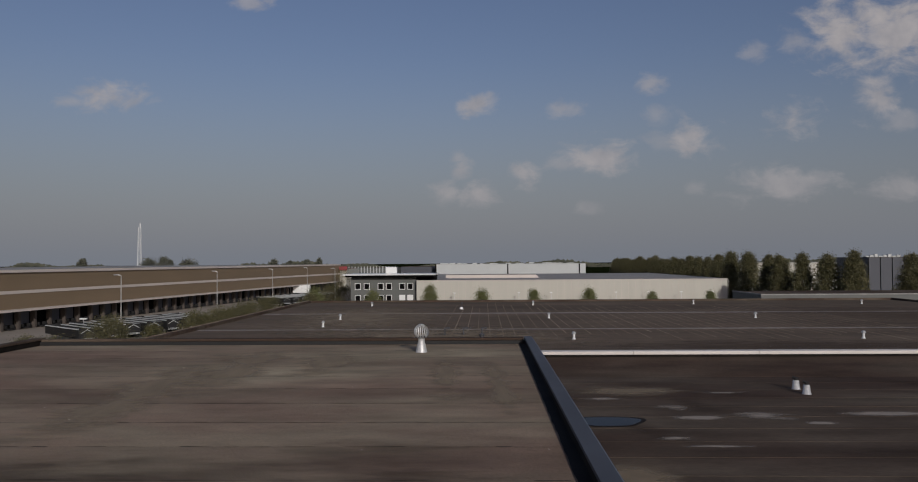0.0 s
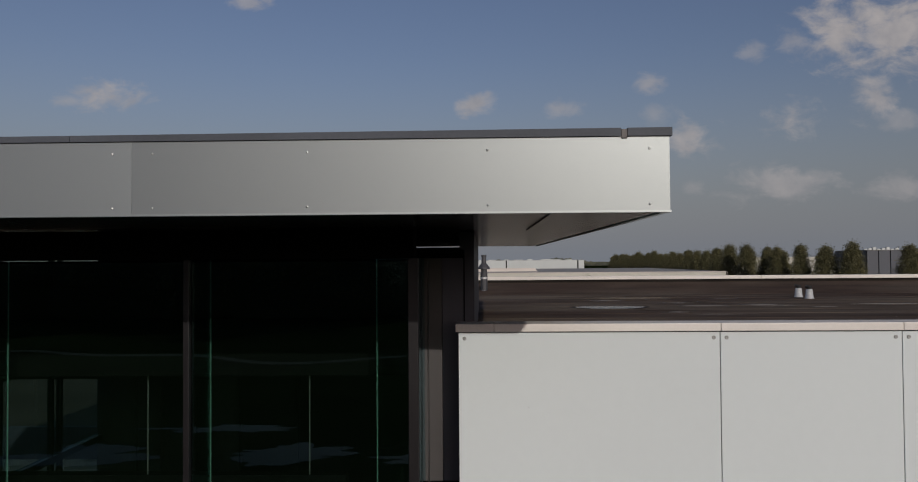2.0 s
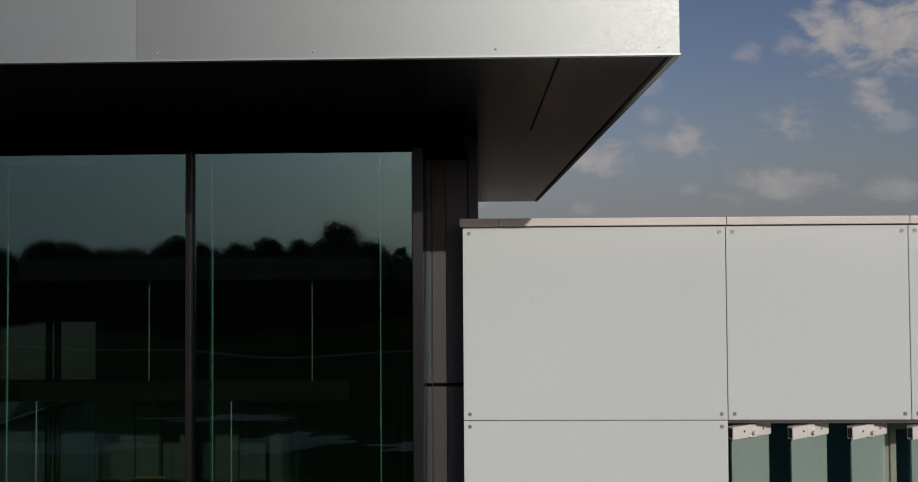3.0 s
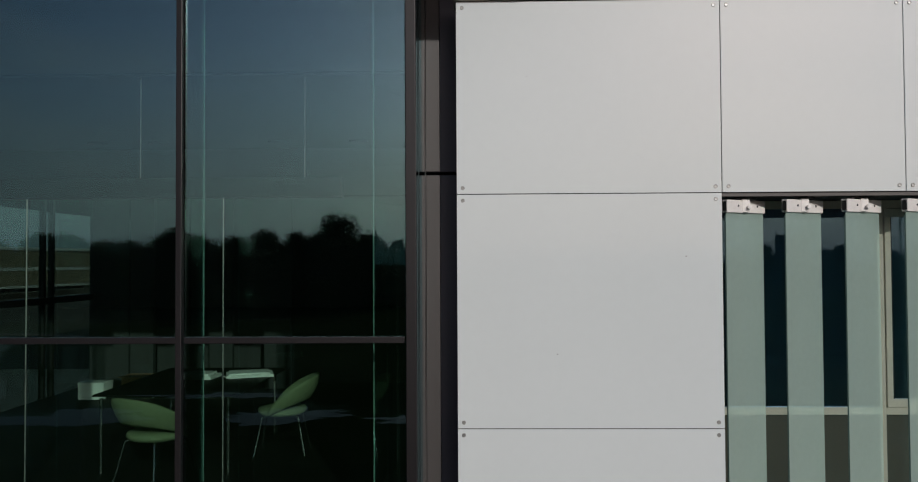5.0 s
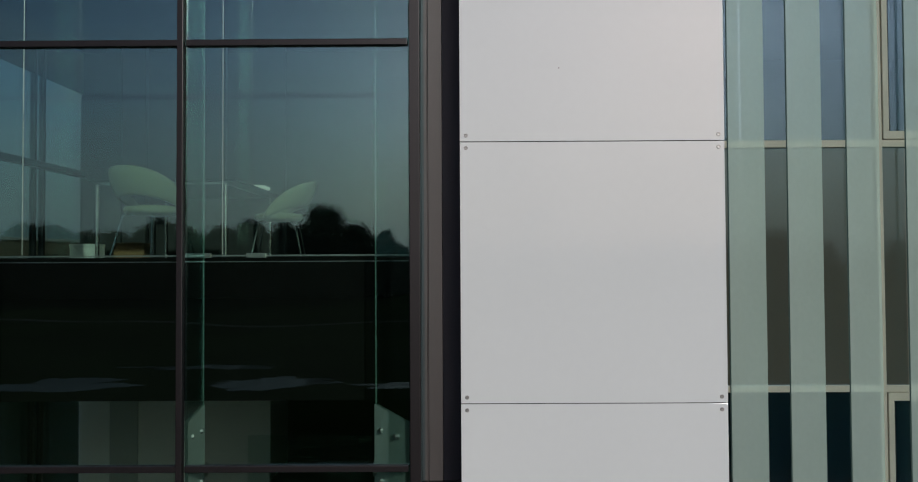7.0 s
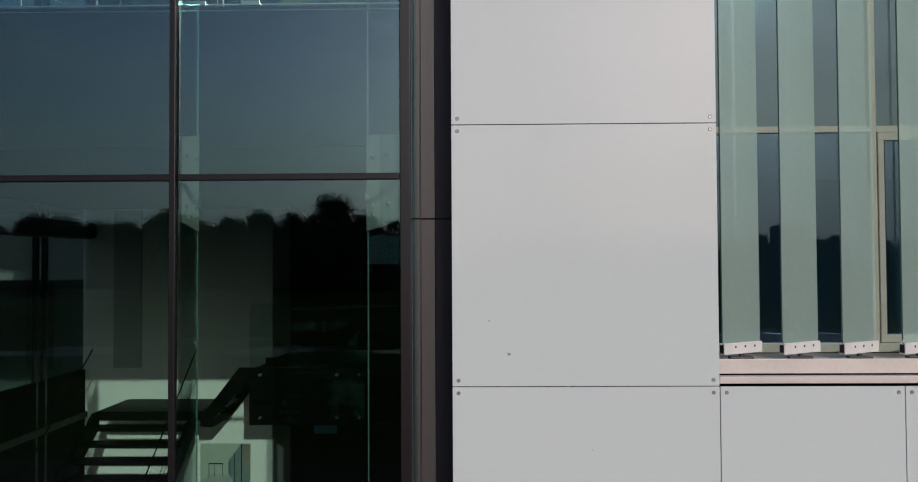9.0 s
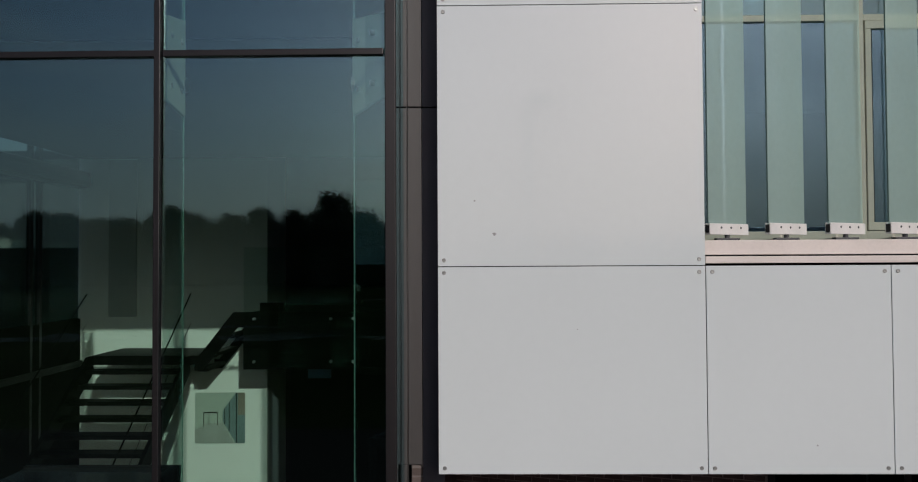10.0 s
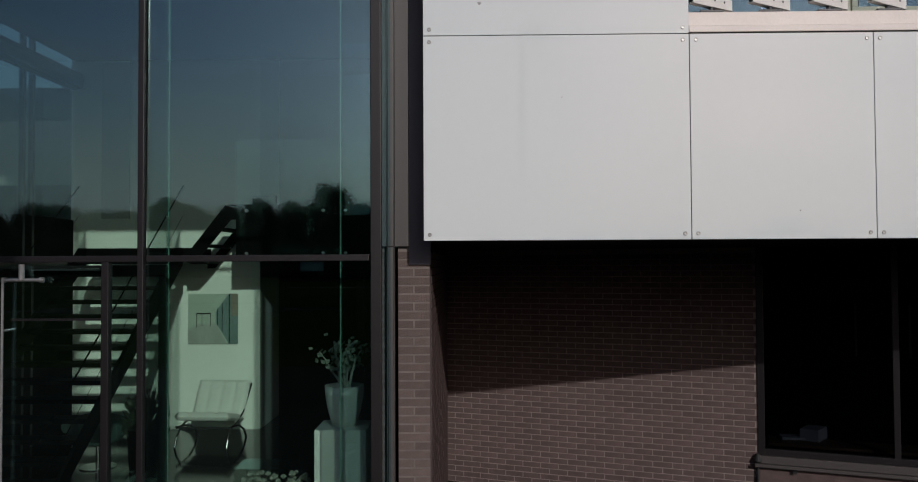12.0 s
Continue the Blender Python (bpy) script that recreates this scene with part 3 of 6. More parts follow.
for x0, x1 in zip(cuts, cuts[1:]):
    part("coping_length", Mesh().box(x0 + 0.0015, x1 - 0.0015, -0.03, 0.215, 10.694, 10.752, 0.006), M_CAP, coping)

# window band with its sill
sill = tagged(new("window_sill"), "pale rose-grey aluminium sill under the window band", "sill", kind="structure")
part("sill_board", Mesh().box(1.904, X_END, 0.09, 0.43, 3.945, 4.051, 0.006), M_SILL, sill)
part("drip_rail", Mesh().box(1.904, X_END, 0.02, 0.10, 3.884, 3.934, 0.006), M_SILL, sill)
part("shadow_gap", Mesh().box(1.904, X_END, 0.105, 0.34, 3.865, 3.943), M_DARK, sill)
structure("lintel", Mesh().box(1.89, X_END, 0.02, 0.50, 9.266, 9.298), M_CLAD, "grey lintel sheet over the window band", "lintel")


def window(x0, name, opens):
    """One window bay, 1.3 m wide: frame, upper and lower panes, a spandrel between, and in some an opening sash."""
    w = tagged(new(name), "beige aluminium window bay behind the glass louvres", "window", kind="structure")
    y = 0.45
    fr = Mesh()
    if opens:
        fr.box(x0, x0 + 0.05, y, y + 0.08, 4.055, 9.262, 0.004)
    xa = x0 + 0.05 if opens else x0
    fr.box(xa, x0 + 1.3, y + 0.002, y + 0.08, 4.055, 4.125, 0.004)
    fr.box(xa, x0 + 1.3, y + 0.002, y + 0.08, 5.742, 5.792, 0.004)
    fr.box(xa, x0 + 1.3, y + 0.002, y + 0.08, 7.624, 7.68, 0.004)
    fr.box(xa, x0 + 1.3, y + 0.002, y + 0.08, 9.20, 9.262, 0.004)
    part("window_frame", fr, M_BEIGE, w)
    part("spandrel", Mesh().box(xa, x0 + 1.3, y + 0.03, y + 0.06, 5.792, 7.624), M_SPANDREL, w, "spandrel glass with reflected field brown in its colour")
    for z0, z1 in ((4.125, 5.742), (7.68, 9.20)):
        if not opens:
            part("pane", Mesh().box(xa, x0 + 1.3, y + 0.03, y + 0.036, z0, z1), M_WGLASS, w)
            continue
        s = part("sash", Mesh().box(x0 + 0.055, x0 + 1.295, y - 0.012, y + 0.03, z0 + 0.004, z0 + 0.066, 0.004)
                 .box(x0 + 0.055, x0 + 1.295, y - 0.012, y + 0.03, z1 - 0.066, z1 - 0.004, 0.004)
                 .box(x0 + 0.055, x0 + 0.10, y - 0.012, y + 0.03, z0 + 0.066, z1 - 0.066, 0.004)
                 .box(x0 + 1.25, x0 + 1.295, y - 0.012, y + 0.03, z0 + 0.066, z1 - 0.066, 0.004), M_BEIGE, w)
        part("gasket", Mesh().box(x0 + 0.10, x0 + 0.108, y - 0.006, y + 0.03, z0 + 0.066, z1 - 0.066)
             .box(x0 + 1.242, x0 + 1.25, y - 0.006, y + 0.03, z0 + 0.066, z1 - 0.066), M_BLACK, s)
        part("pane", Mesh().box(x0 + 0.108, x0 + 1.242, y + 0.012, y + 0.018, z0 + 0.066, z1 - 0.066), M_WGLASS, w)
    return w


for k in range(10):
    window(1.91 + 1.3 * k, "window_%d" % (k + 1), k % 2 == 1)
structure("office_shell", Mesh().box(1.9, X_END - 0.3, 4.6, 4.75, 2.9, 10.1).box(1.9, X_END - 0.3, 0.55, 4.6, 5.8, 7.6).box(1.9, X_END - 0.3, 0.55, 4.6, 9.35, 9.5)
          .box(1.9, X_END - 0.3, 0.55, 4.6, 3.75, 3.9), M_OFFICE, "dim office rooms behind the window band", "room")


screw_data = Mesh().tube((0, -0.0015, 0), (0, 0.0015, 0), 0.0085, n=8).data("screw", M_PLASTIC)


def louvre(x):
    """A vertical frosted glass blade on a turning pin, clamped top and bottom; x: its near edge."""
    ob = thing("glass_louvre", "tall green frosted glass sun louvre in white clamps", "louvre", (x, 0.02, 0), group="louvres along the window band")
    ang = math.atan2(0.20, 0.335)
    m = Matrix.Rotation(ang, 4, "Z")
    L = 0.39
    bl = part("blade", Mesh().box(0.0, L, -0.006, 0.006, 4.095, 9.225, 0, m), M_LOUVRE, ob)
    bl.data.materials.append(M_BLADEBACK)
    front = m @ Vector((0, -1, 0))
    for p in bl.data.polygons:
        p.material_index = 0 if p.normal.dot(front) > 0.9 else 1
    part("edge", Mesh().box(-0.0012, 0.0, -0.0055, 0.0055, 4.19, 9.13, 0, m), M_BLADEEDGE, ob)
    for z0, z1, top in ((9.150, 9.242, True), (4.090, 4.170, False)):
        c = part("clamp", Mesh().box(-0.004, L + 0.004, -0.024, -0.0065, z0, z1, 0.006, m).box(-0.004, L + 0.004, 0.0065, 0.024, z0, z1, 0.006, m)
                 .box(-0.004, L + 0.004, -0.0235, 0.0235, (z1 - 0.006) if top else z0, z1 if top else z0 + 0.006, 0, m), M_BRACKET, ob, "white coated clamp")
        part("end_gap", Mesh().box(-0.006, -0.0035, -0.017, 0.017, z0 + 0.012, z1 - 0.012, 0, m), M_BLACK, c)
        for s in (0.11, 0.21, 0.31):
            sc = new("screw", screw_data)
            sc.parent = c
            sc.matrix_basis = m @ Matrix.Translation((s, -0.025, z0 + 0.05))
    mid = m @ Vector((L / 2, 0, 0))
    part("pin", Mesh().tube((mid.x, mid.y, 9.242), (mid.x, mid.y, 9.262), 0.016).box(mid.x - 0.075, mid.x + 0.075, mid.y - 0.035, mid.y + 0.035, 9.252, 9.2615, 0.003), M_PLASTIC, ob)
    part("pivot_plate", Mesh().tube((mid.x, mid.y, 4.058), (mid.x, mid.y, 4.090), 0.018).box(mid.x - 0.085, mid.x + 0.085, mid.y - 0.03, mid.y + 0.03, 4.0515, 4.066, 0.003), M_PLASTIC, ob)
    part("lug", Mesh().box(mid.x - 0.028, mid.x + 0.028, mid.y - 0.047, mid.y - 0.027, 9.155, 9.251, 0.003).tube((mid.x + 0.02, mid.y - 0.075, 9.19), (mid.x + 0.02, mid.y - 0.04, 9.19), 0.015, n=8), M_BRACKET, ob)
    return ob


for k in range(30):
    louvre(1.925 + 0.4245 * k)

# ---- recess under the upper floors: brick pier, return and slanted wall ----
structure("soffit_recess", Mesh().box(0.03, X_END, 0.016, 6.2, 2.40, 2.417), M_PITCH, "black soffit over the recessed ground floor", "soffit")
COURSE, PITCH = 0.066, 0.222
brick_full = Mesh().box(0, 0.212, -0.0005, 0.012, 0, 0.056, 0.002).data("brick", M_BRICK)
brick_half = Mesh().box(0, 0.1015, -0.0005, 0.012, 0, 0.056, 0.002).data("brick", M_BRICK)


def brick_wall(wall_ob, m, length, z0, z1, singles):
    """Running bond along the local x of m. singles(s, z): whether a brick is a piece of its own."""
    rest = Mesh()
    rng = random.Random(7)
    rows = int((z1 - z0) / COURSE)
    for r in range(rows):
        z = z0 + r * COURSE
        s = 0.0 if r % 2 else -PITCH / 2
        while s < length - 0.02:
            a, b = max(s, 0.0), min(s + 0.212, length)
            if b - a > 0.04:
                dz, dy = rng.uniform(-0.0012, 0.0012), rng.uniform(-0.0015, 0.001)
                full, half = abs(b - a - 0.212) < 0.002, abs(b - a - 0.1015) < 0.004
                if (full or half) and singles(a, z):
                    ob = new("brick", brick_full if full else brick_half)
                    ob.parent = wall_ob
                    ob.matrix_basis = m @ Matrix.Translation((a, dy, z + dz))
                else:
                    rest.box(a, b, -0.0005 + dy, 0.012, z + dz, z + dz + 0.056, 0, m)
            s += PITCH
    if rest.v:
        ob = part("brickwork", rest, M_BRICK, wall_ob)
        tagged(ob, "joined brickwork", kind="stuff")


# pier front
mp = seg((-0.222, 0.43), (0.022, 0.43), 0)[0]
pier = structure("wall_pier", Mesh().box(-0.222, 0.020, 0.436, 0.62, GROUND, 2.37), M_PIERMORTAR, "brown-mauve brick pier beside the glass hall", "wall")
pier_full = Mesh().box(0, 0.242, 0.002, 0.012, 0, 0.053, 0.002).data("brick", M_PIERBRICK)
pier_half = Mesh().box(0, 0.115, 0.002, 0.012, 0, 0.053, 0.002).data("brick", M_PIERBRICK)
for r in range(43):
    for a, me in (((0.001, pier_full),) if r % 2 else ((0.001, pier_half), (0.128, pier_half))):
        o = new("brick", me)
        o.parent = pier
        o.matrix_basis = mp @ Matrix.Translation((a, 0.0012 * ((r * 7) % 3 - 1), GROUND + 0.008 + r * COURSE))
# return running back
mr, lr = seg((0.024, 0.62), (0.024, 4.5), 0)
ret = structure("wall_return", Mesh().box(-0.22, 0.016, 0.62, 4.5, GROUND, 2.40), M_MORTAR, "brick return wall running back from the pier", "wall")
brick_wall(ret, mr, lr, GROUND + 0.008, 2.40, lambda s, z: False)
# slanted back wall with a window
SA, SB = (0.022, 4.48), (3.455, 3.155)
ms, ls = seg(SA, SB, 0)
slant = structure("wall_slanted", Mesh().box(-0.1, ls, 0.004, 0.25, GROUND, 2.40, 0, ms).box(ls, ls + 7.5, 0.004, 0.25, GROUND, 0.02, 0, ms), M_MORTAR, "slanted brick wall of the recessed ground floor", "wall")
brick_wall(slant, ms, ls, GROUND + 0.008, 2.40, lambda s, z: -0.27 < z < 0.93)
part("brickwork", Mesh().box(ls + 0.01, ls + 7.5, -0.004, 0.004, GROUND, 0.0, 0, ms), M_BRICK, slant)
w = tagged(new("window_11"), "wide dark window with brown-grey frame in the slanted wall", "window", kind="structure")
w.matrix_world = ms
part("window_frame", Mesh().box(ls, ls + 0.075, -0.01, 0.10, 0.14, 2.40, 0.004).box(ls + 0.075, ls + 7.5, -0.01, 0.10, 0.14, 0.205, 0.004)
     .box(ls + 1.32, ls + 1.38, -0.008, 0.10, 0.205, 2.40, 0.004).box(ls + 2.7, ls + 2.76, -0.008, 0.10, 0.205, 2.40, 0.004).box(ls + 4.1, ls + 4.16, -0.008, 0.10, 0.205, 2.40, 0.004), M_MULLION, w)
part("window_sill", Mesh().box(ls - 0.03, ls + 7.5, -0.09, 0.02, 0.02, 0.055, 0.004).box(ls - 0.01, ls + 7.5, -0.05, 0.02, 0.058, 0.138, 0.004), M_CLAD, w)
for a, b in ((0.075, 1.32), (1.38, 2.7), (2.76, 4.1), (4.16, 7.5)):
    part("pane", Mesh().box(ls + a, ls + b, 0.04, 0.046, 0.205, 2.40), M_DIMGLASS, w)
for s in (0.36, 1.72, 3.1):
    part("sill_clip", Mesh().box(ls + s, ls + s + 0.03, -0.06, -0.045, -0.03, 0.02), M_BLACK, w)
dp = thing("downpipe", "thin black downpipe with a funnel on the brick wall", "pipe")
dp.matrix_world = ms
part("pipe", Mesh().tube((ls + 0.0, -0.03, GROUND), (ls + 0.0, -0.03, 0.05), 0.014), M_BLACK, dp)
part("funnel", Mesh().turned([(0.015, 0), (0.05, 0.05), (0.045, 0.06), (0.02, 0.12)], (ls, -0.035, 0.03), 12), M_BLACK, dp)
# the room's darkness is put into its near-black walls
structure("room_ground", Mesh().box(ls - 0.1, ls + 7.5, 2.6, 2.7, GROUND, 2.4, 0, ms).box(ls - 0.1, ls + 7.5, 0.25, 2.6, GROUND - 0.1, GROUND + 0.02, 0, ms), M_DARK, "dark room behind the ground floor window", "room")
# a ledge with papers behind that window
ld = thing("window_ledge", "dark wooden ledge inside the ground floor window", "ledge")
ld.matrix_world = ms
part("board", Mesh().box(ls + 0.1, ls + 6, 0.2, 0.6, 0.20, 0.235, 0.004), M_WOOD, ld)
for s, tilt, name, mat in ((0.25, 12, "paper_stack", M_PAPER), (0.62, 70, "folder", M_WHITE), (2.2, 8, "paper_stack", M_PAPER)):
    o = thing(name, "white papers lying on the window ledge" if name == "paper_stack" else "pale folder leaning on the window ledge", "papers" if name == "paper_stack" else "folder")
    o.matrix_world = ms @ pose(ls + s, 0.38, 0.236, 0, 0, tilt)
    part("sheets", Mesh().box(0, 0.3, 0, 0.2, 0, 0.03 if name == "paper_stack" else 0.13, 0.003), mat, o)
# small bits on the slanted wall's ceiling: two hanging light rods
for s in (1.05, 1.6):
    o = thing("light_rod", "thin pale hanging rod lamp in the dark room", "lamp")
    o.matrix_world = ms @ pose(ls + s, 0.9, 0)
    part("rod", Mesh().tube((0, 0, 1.15), (0, 0, 1.75), 0.012, n=8), M_WHITE, o)
    part("wire", Mesh().tube((0, 0, 1.75), (0, 0, 2.4), 0.003, n=6), M_BLACK, o)

# ---- column between glass and panels ----
col = tagged(new("corner_column"), "grey-brown metal corner column with a dark slate strip", "column", kind="structure")
for z0, z1 in ((2.372, 5.086), (5.096, 9.474), (9.502, 11.235)):
    part("cladding", Mesh().box(-0.335, -0.253, 0.392, 0.44, z0, z1, 0.003).box(-0.243, -0.137, 0.392, 0.44, z0, z1, 0.003), M_CLAD, col)
    part("slate_strip", Mesh().box(-0.134, 0.03, 0.40, 0.44, z0 if z0 > 2.4 else 2.235, z1, 0.002), M_SLATE, col, "slate-blue metal strip")
part("seam", Mesh().box(-0.2505, -0.2455, 0.388, 0.44, GROUND, 11.235), M_CLAD, col, "thin seam profile")
part("core", Mesh().box(-0.34, 0.04, 0.44, 0.60, 2.372, 11.3), M_DARK, col)
part("base_post", Mesh().box(-0.36, -0.254, 0.395, 0.60, GROUND, 2.368, 0.003), M_CLAD, col)

# ---- curtain wall of the glass hall ----
YG = -0.22
MX = (-0.33, -1.905, -3.48, -5.055, -6.39)
TZ = (2.284, 5.354, 8.273)
cw = tagged(new("curtain_wall"), "tall dark-framed green-tinted glass curtain wall", "glass wall", kind="structure")
for x in MX[1:]:
    part("mullion", Mesh().box(x - 0.030, x + 0.012, YG - 0.05, YG + 0.005, GROUND, 11.235, 0.004), M_MULLION, cw)
for a, b in zip(MX, MX[1:]):
    for z in TZ:
        part("transom", Mesh().box(b + 0.026, a - 0.026, YG - 0.035, YG + 0.02, z - 0.022, z + 0.022, 0.004), M_MULLION, cw)
    zs = (GROUND + 0.05,) + TZ + (11.235,)
    for z0, z1 in zip(zs, zs[1:]):
        if b == -3.48 and z0 < 0:
            continue
        part("pane", Mesh().box(b + 0.02, a - 0.02, YG - 0.004, YG + 0.006, z0 + 0.02, z1 - 0.02), M_GLASS, cw)
part("head", Mesh().box(-6.42, -0.30, YG - 0.06, YG + 0.2, 11.236, 11.44), M_PITCH, cw, "black head panel")
part("base_rail", Mesh().box(-6.39, -0.33, YG - 0.03, YG + 0.03, GROUND, GROUND + 0.06), M_MULLION, cw)
part("corner_post", Mesh().box(-0.342, -0.272, YG - 0.045, YG + 0.02, GROUND, 11.235, 0.003), M_MULLION, cw, "dark corner profile")
part("corner_side", Mesh().box(-0.300, -0.274, YG + 0.02, 0.385, GROUND, 11.235), M_SIDEGLASS, cw)


def fin(x, dx, dy):
    """A glass stiffening fin with splice plates."""
    f = part("glass_fin", Mesh().prism([(x, YG + 0.03), (x + dx, YG + dy), (x + dx + 0.012, YG + dy), (x + 0.012, YG + 0.03)], GROUND, 11.23, "z"), M_CLEAR, cw, "clear glass stiffening fin")
    part("fin_edge", Mesh().box(x + dx + 0.002, x + dx + 0.010, YG + dy, YG + dy + 0.006, GROUND, 11.23), M_FINEDGE, f, "pale green polished edge")
    for z in TZ[1:2]:
        for s in (-1, 1):
            p = [(x + dx * k + s * 0.012 + 0.006, YG + 0.05 + (dy - 0.05) * k) for k in (0.05, 1.0)]
            pl = Mesh()
            (ax, ay), (bx, by) = p
            pl.add([(ax, ay, z - 0.30), (bx, by, z - 0.36), (bx, by, z + 0.36), (ax, ay, z + 0.30)], [(0, 1, 2, 3)])
            part("splice_plate", pl, M_FROST, f, "frosted splice plate")
        for k in (0.35, 0.8):
            for h in (-0.18, 0.18):
                c = Vector((x + dx * k + 0.006, YG + dy * k, z + h))
                part("bolt", Mesh().tube(c + Vector((-0.02, -0.01, 0)), c + Vector((0.02, 0.01, 0)), 0.02, n=8), M_STEEL, f)
        c = Vector((x + dx + 0.006, YG + dy + 0.02, z - 0.12))
        part("disc", Mesh().tube(c + Vector((-0.02, 0, 0)), c + Vector((0.02, 0, 0)), 0.055, n=14), M_STEEL, f, "round steel boss")


M_FROST = frosted("pale frosted film", (0.74, 0.85, 0.80), 0.42)
fin(-0.36, -0.27, 0.42)
for x in MX[1:4]:
    fin(x, 0.0, 0.42)

# side and back of the glass hall
side = tagged(new("window_side"), "glazed left side of the hall with dark mullions", "window", kind="structure")
for y in (0.9, 2.2, 3.5, 4.8, 6.1, 6.35):
    part("mullion", Mesh().box(-6.42, -6.34, y - 0.03, y + 0.03, GROUND, 11.3, 0.004), M_MULLION, side)
part("band", Mesh().box(-6.43, -6.13, 0.0, 7.58, 5.17, 5.46, 0.11), M_MULLION, side, "rounded dark beam")
part("band", Mesh().box(-6.43, -6.31, 0.0, 7.6, 2.2, 2.3, 0.004), M_MULLION, side)
part("band", Mesh().box(-6.43, -6.31, 0.0, 7.6, 8.2, 8.3, 0.004), M_MULLION, side)
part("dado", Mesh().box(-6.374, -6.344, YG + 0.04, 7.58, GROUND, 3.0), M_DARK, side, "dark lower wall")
for a, b in zip((YG, 0.9, 2.2, 3.5, 4.8, 6.1), (0.9, 2.2, 3.5, 4.8, 6.1, 7.6)):
    part("pane", Mesh().box(-6.385, -6.377, a + 0.03, b - 0.03, GROUND, 11.3), M_SIDEGLASS, side)
part("blind", Mesh().box(-6.372, -6.350, YG + 0.04, 7.58, 9.60, 10.29), M_STAIR, side, "black upper blind")
structure("ceiling_void", Mesh().box(-6.36, -0.36, 0.48, 0.52, 10.31, 11.23), M_PITCH, "black panel closing the ceiling void", "wall")
structure("wall_back", Mesh().box(-6.4, -3.2, 7.6, 7.74, GROUND, 6.4), M_PLASTER, "white plaster back wall of the entrance hall", "wall")
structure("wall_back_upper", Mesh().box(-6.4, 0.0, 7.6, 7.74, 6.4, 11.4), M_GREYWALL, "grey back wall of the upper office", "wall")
# a band of shade on the plaster, put in as a darker strip
structure("wall_panel", Mesh().box(-5.87, -5.40, 7.57, 7.598, 3.02, 5.66, 0.004), material("grey shade strip", (0.50, 0.525, 0.50), 0.6, vary=0.05), "tall grey strip standing in for shade on the white back wall", "wall")
structure("wall_back_end", Mesh().box(-3.24, -3.2, 7.742, 9.0, GROUND, 10.3), M_PLASTER, "white plaster wall end", "wall")
# near-black colour stands in for the unlit depth of the hall
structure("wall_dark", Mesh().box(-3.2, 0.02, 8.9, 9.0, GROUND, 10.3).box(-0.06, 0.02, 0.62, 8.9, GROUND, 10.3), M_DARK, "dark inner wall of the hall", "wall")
structure("wall_upper_side", Mesh().box(0.0, 0.115, 0.46, 7.72, 10.405, 11.44).box(-3.2, 0.0, 7.6, 7.7, 10.3, 11.44), M_SLATE, "dark cladding under the raised roof", "wall")
structure("floor", Mesh().box(-6.42, 0.02, YG, 9.0, GROUND - 0.1, GROUND + 0.001), M_POLISHED, "dark polished floor of the entrance hall", "floor")
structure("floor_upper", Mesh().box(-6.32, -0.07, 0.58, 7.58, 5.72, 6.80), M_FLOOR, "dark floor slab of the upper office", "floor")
structure("floor_edge", Mesh().box(-6.32, -0.31, 0.545, 0.575, 5.68, 6.80, 0.004), M_STAIR, "black edge panel of the upper floor", "trim")
structure("edge_strip", Mesh().box(-6.3, -0.4, 0.535, 0.544, 6.806, 6.818, 0.002).box(-6.3, -0.4, 0.535, 0.544, 6.762, 6.768, 0.002), M_STEEL, "thin steel strips along the upper floor edge", "trim")
for x0, x1 in ((-2.122, -1.944), (-1.666, -1.515)):
    structure("floor_clip", Mesh().box(x0, x1, 0.50, 0.534, 6.795, 6.832, 0.003), M_STEEL, "bright metal clip on the upper floor edge", "trim")
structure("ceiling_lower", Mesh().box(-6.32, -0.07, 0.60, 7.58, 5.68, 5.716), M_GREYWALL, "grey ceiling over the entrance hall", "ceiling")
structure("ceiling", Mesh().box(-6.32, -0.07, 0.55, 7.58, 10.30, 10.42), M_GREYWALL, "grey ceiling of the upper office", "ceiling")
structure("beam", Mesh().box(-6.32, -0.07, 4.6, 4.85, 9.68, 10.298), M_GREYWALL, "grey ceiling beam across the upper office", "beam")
for x in (-4.54, -3.78, -2.3, -1.3):
    d = thing("downlight", "round dark ceiling downlight", "lamp", (x, 4.0, 10.30))
    d.scale = (1.35, 1.35, 1)
    part("ring", Mesh().turned([(0.085, -0.02), (0.09, 0.0), (0.07, 0.0)], n=18), M_PLASTIC, d)
    part("lens", Mesh().turned([(0.06, -0.024), (0.065, -0.02)], n=16), M_BLACK, d)
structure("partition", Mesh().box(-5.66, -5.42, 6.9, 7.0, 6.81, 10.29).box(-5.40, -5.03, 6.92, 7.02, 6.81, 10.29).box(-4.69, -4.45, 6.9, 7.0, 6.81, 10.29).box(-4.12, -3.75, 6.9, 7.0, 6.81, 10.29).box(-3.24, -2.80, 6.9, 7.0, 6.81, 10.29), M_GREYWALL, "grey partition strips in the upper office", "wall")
gs = thing("glass_screen", "full-height clear glass screen on slim steel rods upstairs", "screen")
part("top_box", Mesh().box(-6.30, -0.93, 0.60, 0.72, 9.33, 9.49, 0.004), M_STAIR, gs, "black blind box")
